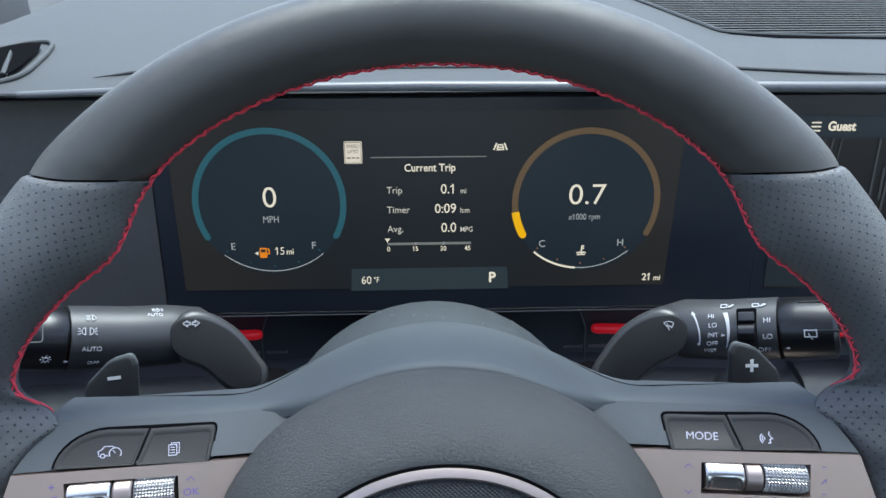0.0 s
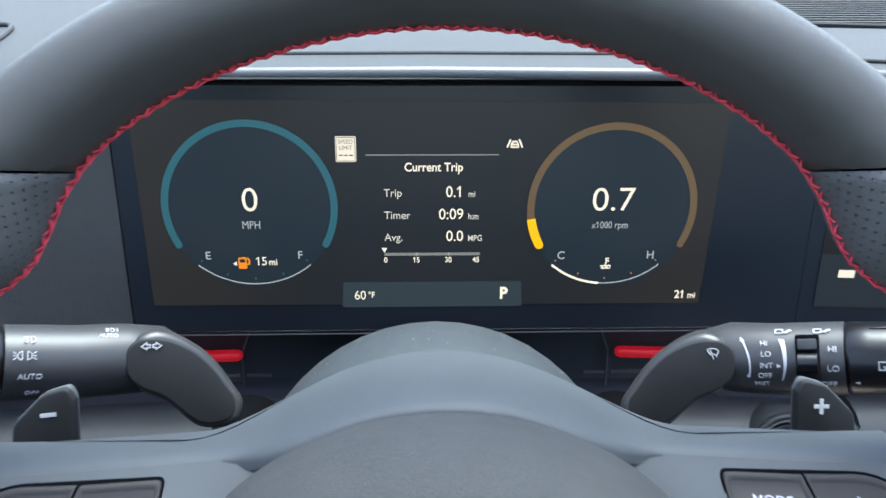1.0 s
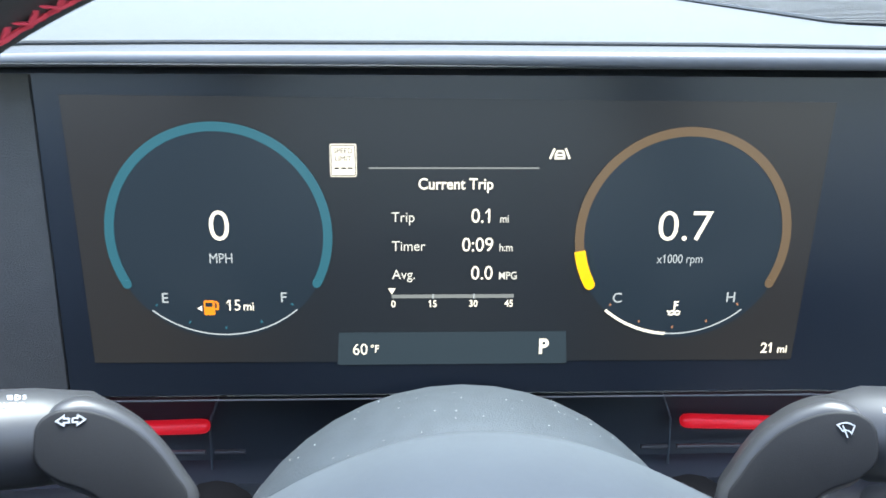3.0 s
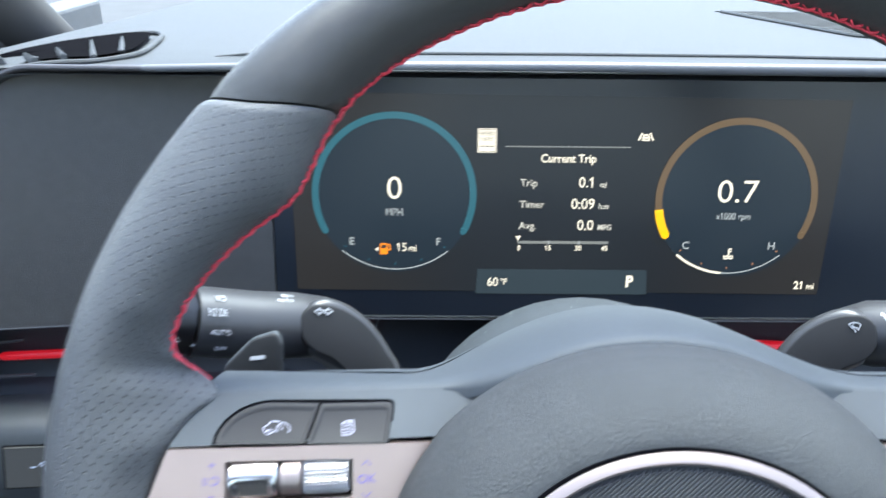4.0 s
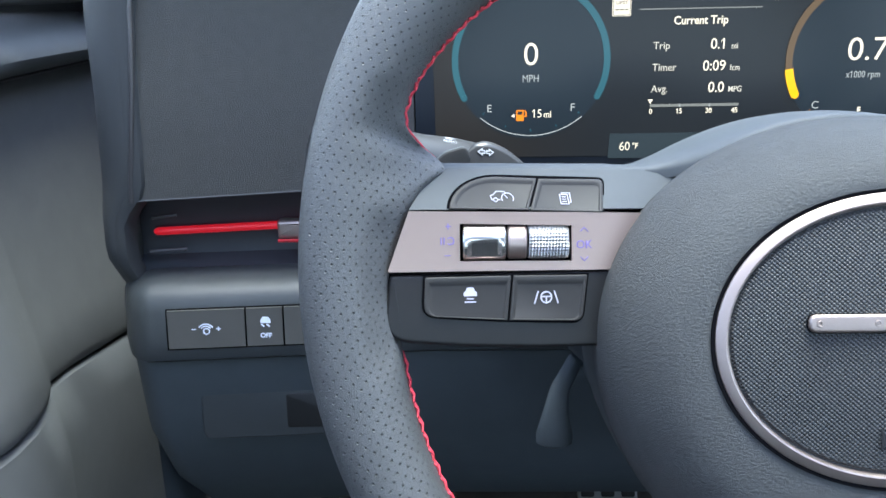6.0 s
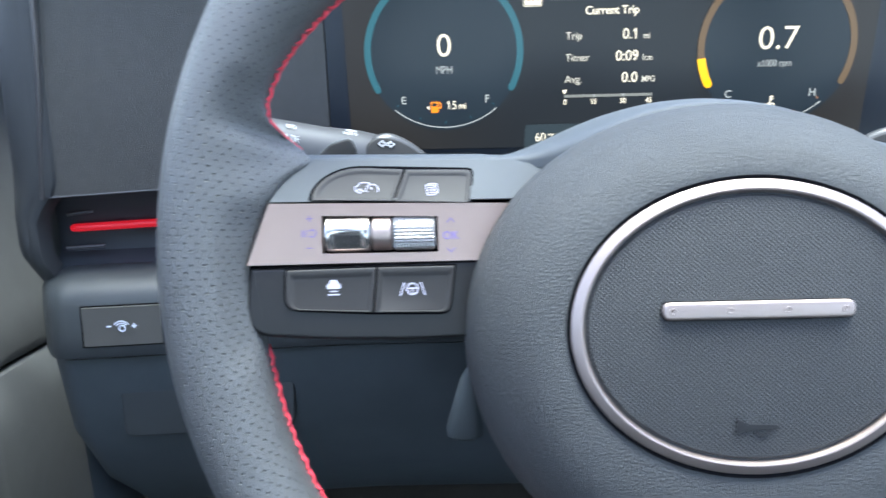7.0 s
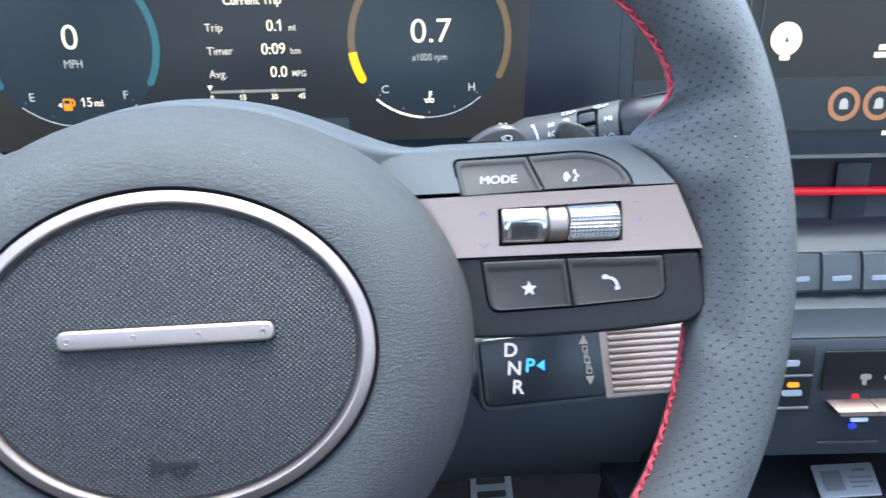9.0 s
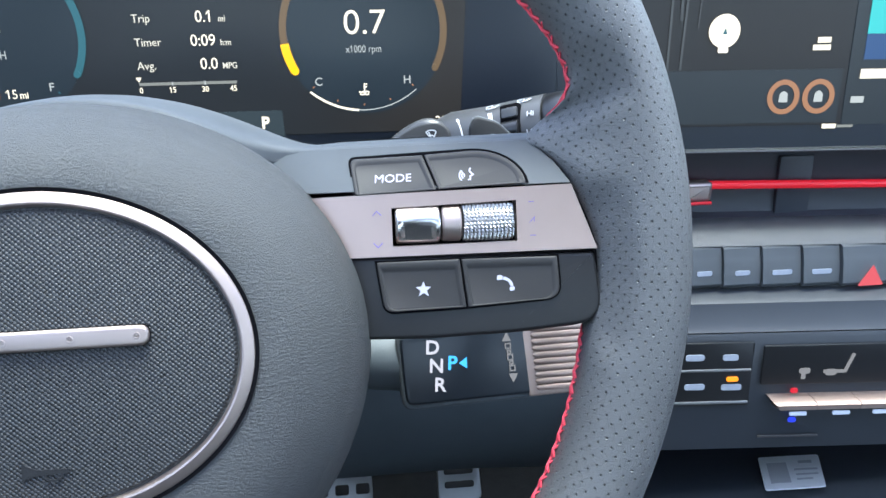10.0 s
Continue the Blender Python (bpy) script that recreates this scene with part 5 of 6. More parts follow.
for x0, z0, x1, z1, wd in ((0.2180, 0.098, 0.2120, 0.039, 0.0007), (0.2225, 0.098, 0.2160, 0.039, 0.0009), (0.2270, 0.098, 0.2225, 0.039, 0.0006), (0.2480, 0.098, 0.2470, 0.039, 0.0012), (0.2565, 0.098, 0.2540, 0.039, 0.0012), (0.2640, 0.098, 0.2620, 0.060, 0.0006)):
    ob = part("map_road", ribbon([[on_glass(x0, z0), on_glass(x1, z1)]], wd, 0.0002), S_ROAD, nav, "grey map road", m=pose(0, 0, 0, 90), smooth=0)
    bent(ob, -0.0010)
bent(letters("lettering", "Guest", 0.0068, S_WHITE, nav, pose(0.2135, 0, 0.1052, 90), "lit Guest lettering", align="LEFT", bold=0.03, wide=0.86), -0.0014)
for k in range(3):
    nav_strip("menu_line", 0.2092, 0.2142, 0.1018 + 0.0022 * k, 0.1026 + 0.0022 * k, S_WHITE, "white menu line", 0.0014)
nav_strip("map_caption", 0.2520, 0.2533, 0.064, 0.082, S_ROAD, "faint street caption bar", 0.0014)
nav_flat("map_marker", arc(0.2760, 0.0586, 0.0085, 0, 360, 32)[:-1], S_WHITE, "white round position marker", 0.0016)
nav_flat("marker_base", rounded([(0.2728, 0.0476, 0.0015), (0.2792, 0.0476, 0.0015), (0.2785, 0.0508, 0.001), (0.2735, 0.0508, 0.001)], 3), S_CARD, "pale marker base", 0.0014)
nav_flat("marker_arrow", [(0.2747, 0.0570), (0.2773, 0.0570), (0.2760, 0.0602)], S_TEAL, "small arrow", 0.0020)
for k, x in enumerate((0.3134, 0.3336)):
    bent(part("warmer_ring", ribbon([[on_glass(*q) for q in ring_line(x, 0.0243, 0.0078, 28)]], 0.0026, 0.0002), S_COPPER, nav, "copper ring symbol", m=pose(0, 0, 0, 90), smooth=0), -0.0012)
    nav_flat("ring_symbol", rounded([(x - 0.0026, 0.0215, 0.0006), (x + 0.0026, 0.0215, 0.0006), (x + 0.0022, 0.0262, 0.001), (x, 0.0276, 0.001), (x - 0.0022, 0.0262, 0.001)], 3), S_GREY, "pale symbol in the ring", 0.0012)
nav_strip("caption", 0.3290, 0.3365, 0.0520, 0.0548, S_WHITE, "pale caption bar", 0.0014)
nav_strip("caption", 0.3268, 0.3368, 0.0482, 0.0510, S_CARD, "pale caption bar", 0.0014)
nav_strip("page_mark", 0.3380, 0.3460, 0.0072, 0.0096, S_WHITE, "white page mark", 0.0014)
nav_strip("page_mark", 0.3465, 0.3560, 0.0076, 0.0090, S_LINE, "grey page mark", 0.0014)
nav_strip("caption", 0.3560, 0.3860, 0.0332, 0.0382, S_CARD, "pale caption bar", 0.0014)
nav_strip("caption", 0.3525, 0.3600, 0.0206, 0.0240, S_GREY, "grey caption bar", 0.0014)
nav_strip("caption", 0.2055, 0.2135, 0.0265, 0.0305, S_CARD, "pale caption bar", 0.0014)


# ---- dashboard ----
dashboard = thing("dashboard", DASH, "grey and black dashboard with red accent strips", "dashboard", kind="structure")
RISE = 0.12          # the top climbs towards the windscreen


def end_x(z):
    """Outer face of the dashboard's left end."""
    return -0.3190 - 0.0045 * max(0.0, min(1.0, (0.06 - z) / 0.10)) - 0.012 * max(0.0, (-0.04 - z) / 0.26)


def dash_section(y, inset=0.0):
    """Left end, rounded corner and top of the dashboard at one depth."""
    lift = RISE * (y - 0.2)
    drop = min(inset, 0.0022)
    fold = lambda z: inset * (1 - 0.45 * smooth_step((0.006 - z) / 0.022))
    line = [(end_x(z) + fold(z), z, 0) for z in [-0.30, -0.2] + [-0.150 + 0.0075 * k for k in range(28)]] + [ (end_x(0.08) + inset + 0.006 * inset / 0.03, 0.1285 - drop, 0.060 - 0.62 * inset)]
    pts = [tuple(p) for p in rounded(line + [(1.05, 0.1285 - drop, 0), (1.05, -0.30, 0)], 10)]
    corner = pts[:-2]
    flat_x = [x for x in (-0.15, 0.0, 0.2, 0.5, 0.8)]
    pts = corner + [(x, 0.1285 - drop) for x in flat_x + [1.05]]
    under = lambda z: max(0.0, -0.035 - z)
    return [(x + 0.20 * min(0.1, under(z)), y + min(0.16, 0.5 * under(z) + 5 * under(z) ** 2), z + (lift if z > 0.02 else 0)) for x, z in pts]


END_ROWS = [dash_section(y, i) for y, i in ((0.2100, 0.0295), (0.2020, 0.0285), (0.1985, 0.0260), (0.1975, 0.0215), (0.1980, 0.0160), (0.2010, 0.0095), (0.2070, 0.0040), (0.2150, 0.0010), (0.25, 0.0), (0.32, 0.0), (0.45, 0.0), (0.60, 0.0), (0.78, 0.0))]
part("top_pad", sheet(END_ROWS, (0.003, 0, -0.003)), DASH_TOP, dashboard, "pale-lit soft grey plastic dash top and end")
# crease that runs along the top behind the edge
part("top_crease", tube([(x, y, 0.1288 + RISE * (y - 0.2)) for x, y in ((-0.172, 0.222), (-0.155, 0.233), (-0.10, 0.238), (0.0, 0.241), (0.10, 0.240), (0.17, 0.234), (0.22, 0.222), (0.28, 0.212))], [0.0002] + [0.0010] * 6 + [0.0002], sides=8), DASH_TOP, dashboard, "fine raised crease")
edge = [(1.05, 0.1278), (0.5, 0.1278), (0.0, 0.1282), (-0.12, 0.1275), (-0.2, 0.1260)] + [(x, z) for x, z in arc(-0.2500, 0.0890, 0.0372, 95, 172, 14)] + [(-0.2880, 0.080), (-0.2910, 0.055), (-0.2945, 0.030), (-0.2975, 0.008), (-0.2990, -0.0050)]
part("edge_trim", tube([(x, dash_y(max(-0.3, min(x, 0.6))) - 0.0105, z) for x, z in edge[:5]], [0.0027, 0.0027, 0.0027, 0.0024, 0.0017], sides=20, up=(0, 1, 0)), EDGE_TRIM, dashboard, "bright satin trim along the edge")
part("glass_line", tube([(x, dash_y(x) - 0.0012, 0.1251) for x in (-0.145, 0.0, 0.145, 0.3, 0.5)], 0.0004, sides=8), TRIM, dashboard, "thin bright line over the glass")
part("edge_trim_side", tube([(x, (0.1985 if x < -0.25 else dash_y(x) - 0.0095), z) for x, z in edge[4:]], 0.0015, sides=12, up=(0, 1, 0)), TRIM_DARK, dashboard, "dark metal trim round the fabric panel")
bm = bmesh.new()
rows = []
for k in range(25):
    t = k / 24
    z = -0.0035 + t * (0.1240 - (-0.0035))
    left = -0.2990 + 0.0145 * min(1, (z + 0.004) / 0.105)
    if z > 0.089:
        left = -0.2500 - math.sqrt(max(0, 0.0364 ** 2 - (z - 0.089) ** 2))
    rows.append([(left + (-0.1462 - left) * j / 16, dash_y(left + (-0.1462 - left) * j / 16) - 0.0005, z + (1 - t) * (0.002 - 0.032 * max(0, -0.2 - left - (-0.1462 - left) * j / 16))) for j in range(17)])
flat_uv(part("fabric_panel", sheet(rows, (0, 0.006, 0)), FABRIC, dashboard, "dark grey textured soft panel"), 0, 2)
part("lower_line", tube([(x, dash_y(x) - 0.0012, -0.0012 - 0.032 * max(0, -0.2 - x)) for x in (-0.299, -0.25, -0.2, -0.145, 0.0, 0.145, 0.25, 0.35, 0.5)], 0.00045, sides=8), TRIM_LINE, dashboard, "thin metal line under the glass")
# vent band under the glass
band_x = [-0.307 + 0.807 * k / 40 for k in range(41)]
part("vent_band", sheet([[(x, dash_y(x) + off, z) for x in band_x] for z, off in ((-0.002, 0.004), (-0.004, 0.022), (-0.010, 0.0245), (-0.036, 0.0245), (-0.041, 0.0235), (-0.048, 0.012))], (0, 0.008, 0)), BAND, dashboard, "black vent band")


def accent(x0, x1, mat, label):
    pts = [x0 + (x1 - x0) * k / 16 for k in range(17)]
    pts[1:4] = [x0 + 0.0005, x0 + 0.0017, x0 + 0.004]
    pts[-4:-1] = [x1 - 0.004, x1 - 0.0017, x1 - 0.0005]
    r = [k * (0.0033 - 0.0008 * smooth_step((abs(x) - 0.12) / 0.12)) for k, x in zip([0.2, 0.62, 0.9] + [1] * 11 + [0.9, 0.62, 0.2], pts)]
    part("red_strip", tube([(x, dash_y(x) + 0.0175, -0.0218 - (0.010 if x > 0 else 0.021) * max(0, abs(x) - 0.10)) for x in pts], r, sides=12, flat=0.95), mat, dashboard, label)


accent(-0.2970, -0.0982, RED_GLOW, "red accent strip in the vent")
accent(0.1005, 0.500, RED_GLOW, "red accent strip in the vent")
for x0, x1 in ((-0.118, -0.1005), (-0.0965, -0.084), (0.084, 0.0955), (0.0995, 0.150), (-0.3000, -0.2790)):
    part("vent_blade", tube([(x, dash_y(x) + 0.016, -0.0330 - 0.028 * max(0, -0.15 - x)) for x in (x0, (x0 + x1) / 2, x1)], 0.0010, sides=8), TRIM_DARK, dashboard, "grey vent blade edge")
part("vent_blade", tube([(x, dash_y(x) + 0.016, -0.0165 + 0.1 * (x + 0.283)) for x in (-0.297, -0.290, -0.283)], 0.0008, sides=8), TRIM_DARK, dashboard, "grey vent blade edge")
for x in (-0.0992, 0.0974):
    part("vent_divider", tube([(x + 0.006 * (1 if x > 0 else -1) * -1, dash_y(x) + 0.0215, -0.006), (x, dash_y(x) + 0.0205, -0.022), (x, dash_y(x) + 0.0190, -0.043)], 0.0006, sides=6), KNEE, dashboard, "fine seam of the vent")
for x in (-0.2185, 0.2680):
    part("vent_tab", prism(rounded([(x - 0.0075, -0.0310, 0.002), (x + 0.0075, -0.0310, 0.002), (x + 0.0075, -0.0200, 0.002), (x - 0.0075, -0.0200, 0.002)], 4), 0, 0.008, 0.0025, 3), SATIN_CHROME, dashboard, "grey vent slider tab", m=pose(0, dash_y(x) + 0.0160, 0, 90))
    part("tab_accent", tube([(x - 0.007, dash_y(x) + 0.008, -0.0316), (x + 0.007, dash_y(x) + 0.008, -0.0316)], 0.0010, sides=8), RED, dashboard, "red edge of the slider tab")
part("vent_slider", prism(rounded([(0.318, -0.0440, 0.001), (0.338, -0.0440, 0.001), (0.338, -0.0090, 0.001), (0.318, -0.0090, 0.001)], 3), 0, 0.0015, 0.0005), BAND, dashboard, "dark vent slider", m=pose(0, dash_y(0.33) + 0.0240, 0, 90))

# lower bolster, driver's side
BOL = [(0.012, -0.0462), (0.002, -0.0480), (-0.0085, -0.0515), (-0.0140, -0.0570), (-0.0160, -0.0640), (-0.0175, -0.0740), (-0.0190, -0.0860), (-0.0180, -0.0905), (-0.0140, -0.0925)]
bx = [-0.317 + 0.026 * (k / 8) ** 0.6 for k in range(8)] + [-0.291 + (0.225 + 0.291) * k / 20 for k in range(21)]


def bol(x, off, z):
    end = max(0, (-0.291 - x) / 0.026)
    return (x, dash_y(x) + off + 0.030 * end * end, z - 0.002 * end)


part("bolster", sheet([[bol(x, off, z) for x in bx] for off, z in BOL], (0, 0.012, -0.004)), DASH_LOW, dashboard, "grey rounded lower dash bolster")
part("knee_panel", sheet([[bol(x, off, z) for x in bx] for off, z in ((-0.0125, -0.0935), (-0.0120, -0.100), (-0.006, -0.145), (0.02, -0.19), (0.07, -0.240), (0.085, -0.246))], (0, 0.012, -0.004)), KNEE, dashboard, "dark knee panel")
part("bolster_end", sheet([[(-0.314 - 0.002 * k, dash_y(-0.3) + 0.024 + 0.016 * k, z) for k in range(5)] for z in (-0.056, -0.09, -0.2, -0.34)], (0.004, 0.012, 0)), KNEE, dashboard, "dark end of the lower dash")

# centre stack
CX = [0.222 + (0.52 - 0.222) * k / 20 for k in range(21)]


def stack(profile):
    return sheet([[(x, dash_y(x) + off, z + 0.0026) for x in CX] for off, z in profile], (0, 0.012, -0.003))


part("stack_shelf", stack([(0.012, -0.0440), (0.004, -0.0452), (-0.004, -0.0480), (-0.0100, -0.0535)]), DASH_LOW, dashboard, "satin grey shelf over the keys")
part("stack_step", stack([(-0.008, -0.0765), (-0.012, -0.0775), (-0.020, -0.0800), (-0.0225, -0.0815), (-0.0265, -0.0915), (-0.030, -0.0950)]), BAND, dashboard, "dark grey step")
part("climate_base", stack([(-0.0305, -0.0955), (-0.0320, -0.098), (-0.0325, -0.130), (-0.0320, -0.155), (-0.0300, -0.166), (-0.020, -0.172), (0.04, -0.176)]), BAND, dashboard, "black climate panel base")
part("stack_side", sheet([[(0.2212, dash_y(0.22) + off, z) for off in (-0.0335, -0.020, 0.0, 0.03)] for z in (-0.0800, -0.12, -0.172, -0.21)], (0.002, 0, 0)), BAND, dashboard, "dark side of the centre stack")
part("tray_back", sheet([[(x, y, z) for x in (0.20, 0.36, 0.52)] for y, z in ((0.262, -0.172), (0.262, -0.205), (0.255, -0.2145))], (0, 0.01, 0)), BAND, dashboard, "black tray back")
part("tray_floor", sheet([[(x, y, z) for x in (0.20, 0.36, 0.55)] for y, z in ((0.255, -0.2145), (0.20, -0.2135), (0.10, -0.2145), (-0.30, -0.250))], (0, 0, -0.01)), BAND, dashboard, "black console tray")
part("console_side", sheet([[(x, y, z) for y in (0.26, 0.12, -0.1, -0.4)] for x, z in ((0.205, -0.2160), (0.2, -0.26), (0.21, -0.60))], (0.01, 0, 0)), CARPET, dashboard, "black console side")

keys = thing("media_keys", DASH @ Matrix.Translation((-0.006, 0, 0.0026)), "row of satin grey media keys under the vents", "key row")
edges = [0.2270, 0.2605, 0.2805, 0.3015, 0.3235, 0.3445, 0.3790, 0.41, 0.44, 0.47]
for x0, x1 in zip(edges, edges[1:]):
    mid = (x0 + x1) / 2
    key_rows = [(-0.0075, -0.0533), (-0.0102, -0.0545), (-0.0112, -0.0580), (-0.0118, -0.0600), (-0.0126, -0.0620), (-0.0146, -0.0735), (-0.0132, -0.0755)]
    k = part("media_key", sheet([[(x0 + 0.00025 + (x1 - x0 - 0.0005) * j / 4, dash_y(mid) + off, z) for j in range(5)] for off, z in key_rows], (0, 0.006, 0)), SATIN_GREY, keys)
    if x1 < 0.35:
        w = 0.0042 if mid < 0.30 and mid > 0.27 else 0.0056
        part("key_caption", prism(rounded([(mid - w, -0.0687, 0.0012), (mid + w, -0.0687, 0.0012), (mid + w, -0.0660, 0.0012), (mid - w, -0.0660, 0.0008)], 3), 0, 0.0004), CAPTION, k, "lit pale blue caption bar", m=pose(0, dash_y(mid) - 0.0136, 0, 90), smooth=0)
part("hazard_triangle", prism(rounded([(0.3535, -0.0755, 0.0004), (0.3680, -0.0755, 0.0004), (0.3608, -0.0640, 0.0004)], 3), 0, 0.0005), HAZARD, keys, "lit red hazard triangle", m=pose(0, dash_y(0.361) - 0.0147, 0, 90), smooth=0)

climate = thing("climate_panel", DASH, "gloss black climate panel with metal toggle keys", "climate control")
CO = -0.0345


def on_climate(x, z):
    return 0.0254 + 0.9 * x, 0.92 * z - 0.0052


def cl(name, x0, x1, z0, z1, mat, label, lift=0.0, r=0.0006, rise=0.0008, bevel=0.0003):
    (x0, z0), (x1, z1) = on_climate(x0, z0), on_climate(x1, z1)
    return bent(part(name, prism(rounded([(x0, z0, r), (x1, z0, r), (x1, z1, r), (x0, z1, r)], 3), 0, rise, bevel), mat, climate, label, m=pose(0, 0, 0, 90)), CO - lift)


cl("key_block", 0.2400, 0.2885, -0.1390, -0.0985, GLOSS, "gloss black key block", r=0.001)
cl("screen", 0.2945, 0.42, -0.1260, -0.1010, GLOSS, "gloss black climate screen", r=0.001)
cl("metal_line", 0.2420, 0.2878, -0.1165, -0.1150, TRIM, "thin metal line", 0.0008)
cl("metal_line", 0.2420, 0.2880, -0.1375, -0.1358, TRIM, "thin metal line", 0.0008)
cl("metal_line", 0.2970, 0.3340, -0.1615, -0.1600, TRIM_DARK, "dim metal line", 0.0)
cl("led", 0.2735, 0.2805, -0.1228, -0.1198, LED, "lit orange lamp", 0.0012, r=0.0012)
for x, z, w in ((0.2538, -0.1075, 0.0055), (0.2748, -0.1077, 0.0045), (0.2550, -0.1262, 0.006), (0.2770, -0.1268, 0.006)):
    cl("key_caption", x - w, x + w, z - 0.0018, z + 0.0020, CAPTION, "lit pale blue caption bar", 0.0010, r=0.0014, rise=0.0004, bevel=0)
bm = ribbon([[(0.3233, -0.1137), (0.3349, -0.1137), (0.3384, -0.1034)]], 0.0018, 0.0004)
bent(part("seat_symbol", bm, S_SELDIM, climate, "pale seat symbol", m=pose(0, 0, 0, 90), smooth=0), CO - 0.0010)
cl("symbol", 0.3320, 0.3390, -0.1205, -0.1165, S_SELDIM, "pale symbol", 0.0010, r=0.0018, rise=0.0004, bevel=0)
cl("symbol", 0.3165, 0.3230, -0.1190, -0.1155, S_SELDIM, "pale symbol", 0.0010, r=0.0012, rise=0.0004, bevel=0)
cl("symbol", 0.3180, 0.3205, -0.1225, -0.1190, S_SELDIM, "pale symbol", 0.0010, r=0.0006, rise=0.0004, bevel=0)
cl("warm_mark", 0.3130, 0.3175, -0.1318, -0.1284, LED_RED, "lit red mark", 0.0006, r=0.0016)
cl("cool_mark", 0.3140, 0.3188, -0.1512, -0.1478, LED_BLUE, "lit blue mark", 0.0006, r=0.0016)
tx = [0.2954, 0.3185, 0.3420, 0.3620, 0.384, 0.406]
for x0, x1 in zip(tx, tx[1:]):
    o = 0.0035 if x0 == 0.2954 else 0.0002
    rr = [[(x0 + d + (x1 - 0.0003 - x0 - d) * j / 3, dash_y(x0 + d + (x1 - 0.0003 - x0 - d) * j / 3) + CO + off, z) for j in range(4)] for off, z, d in ((0.002, -0.1280, 0.0002), (-0.006, -0.1288, 0.0002), (-0.0085, -0.1298, o * 0.4), (-0.0080, -0.1328, o), (-0.002, -0.1336, o))]
    k = part("toggle_key", sheet(rr, (0, 0.004, 0)), PLATE, climate, "pale satin metal toggle key")
    mid = (x0 + x1) / 2
    if x0 < 0.36:
        cl("key_lamp", (mid - 0.0254) / 0.9 - 0.0022, (mid - 0.0254) / 0.9 + 0.0082, -0.1432, -0.1408, ICON_BLUE, "lit pale blue key lamp", 0.0060, r=0.0008)

# switch bank on the driver's bolster
bank = thing("switch_bank", DASH, "row of dark grey driver switches on the lower dash", "switch panel")


def switch(x0, x1, label):
    z0, z1 = -0.0832, -0.0622
    rows = [[(x0 + (x1 - x0) * j / 6, dash_y(x0 + (x1 - x0) * j / 6) + off, z) for j in range(7)] for off, z in ((-0.0148, z1 + 0.0004), (-0.0172, z1), (-0.0182, (z0 + z1) / 2), (-0.0196, z0), (-0.0178, z0 - 0.0004))]
    return part("switch", sheet(rows, (0, 0.004, 0)), SWITCH, bank, label)


gap_rows = [[(-0.2828 + (0.2828 - 0.1980) * j / 12, dash_y(-0.2828 + 0.0848 * j / 12) + off, z) for j in range(13)] for off, z in ((-0.0160, -0.0614), (-0.0166, -0.0642), (-0.0181, -0.0742), (-0.0193, -0.0840))]
part("bank_gap", sheet(gap_rows, (0, 0.003, 0)), GAP, bank, "black gap round the switches")
dim = switch(-0.2818, -0.2407, "dimmer switch with a dial symbol")
off_sw = switch(-0.2396, -0.2203, "switch with a lit symbol and OFF lettering")
switch(-0.2192, -0.1990, "plain dark switch")


def on_bank(x, z):
    return pose(x, dash_y(x) - 0.0187 - 0.14 * max(0.0, -0.0727 - z), z, 90 - 6)


KB = K * 1.35
icon("symbol", [arc(0, -1.6 * KB, 3.4 * KB, 35, 145, 12), arc(0, -1.6 * KB, 2.5 * KB, 40, 140, 10), ring_line(0.2 * KB, -1.2 * KB, 1.2 * KB, 12), [(-6 * KB, -0.4 * KB), (-4.2 * KB, -0.4 * KB)], [(4.2 * KB, -0.2 * KB), (6 * KB, -0.2 * KB)], [(5.1 * KB, -1.1 * KB), (5.1 * KB, 0.7 * KB)]], 0.45 * KB, ICON_BLUE, dim, on_bank(-0.2613, -0.0722), "lit dimmer symbol")
icon("symbol", [[(-1.8 * KB, 1.0 * KB), (-0.6 * KB, -0.1 * KB)], [(0.4 * KB, 1.0 * KB), (1.6 * KB, -0.1 * KB)]], 0.55 * KB, ICON_BLUE, off_sw, on_bank(-0.2292, -0.0724), "lit skid symbol", fills=[rounded([(-2.1 * KB, 1.4 * KB, 0.4 * KB), (2.1 * KB, 1.4 * KB, 0.4 * KB), (2.0 * KB, 2.7 * KB, 0.5 * KB), (1.1 * KB, 4.0 * KB, 0.5 * KB), (-1.1 * KB, 4.0 * KB, 0.5 * KB), (-2.0 * KB, 2.7 * KB, 0.5 * KB)], 3)])
letters("lettering", "OFF", 0.0036, ICON_BLUE, off_sw, on_bank(-0.2292, -0.0775), "lit OFF lettering", bold=0.02)

# round start button on the bolster, right of the column
starter = thing("start_button", DASH @ pose(0.1840, 0.1935, -0.0600, 72, 0, -4), "round gloss black start button with dark satin rings", "start button")


def turned(profile, steps=48):
    """A body of revolution about its own z from radius and height."""
    return loft([[(r * math.cos(2 * math.pi * k / steps), r * math.sin(2 * math.pi * k / steps), z) for k in range(steps)] for r, z in profile])


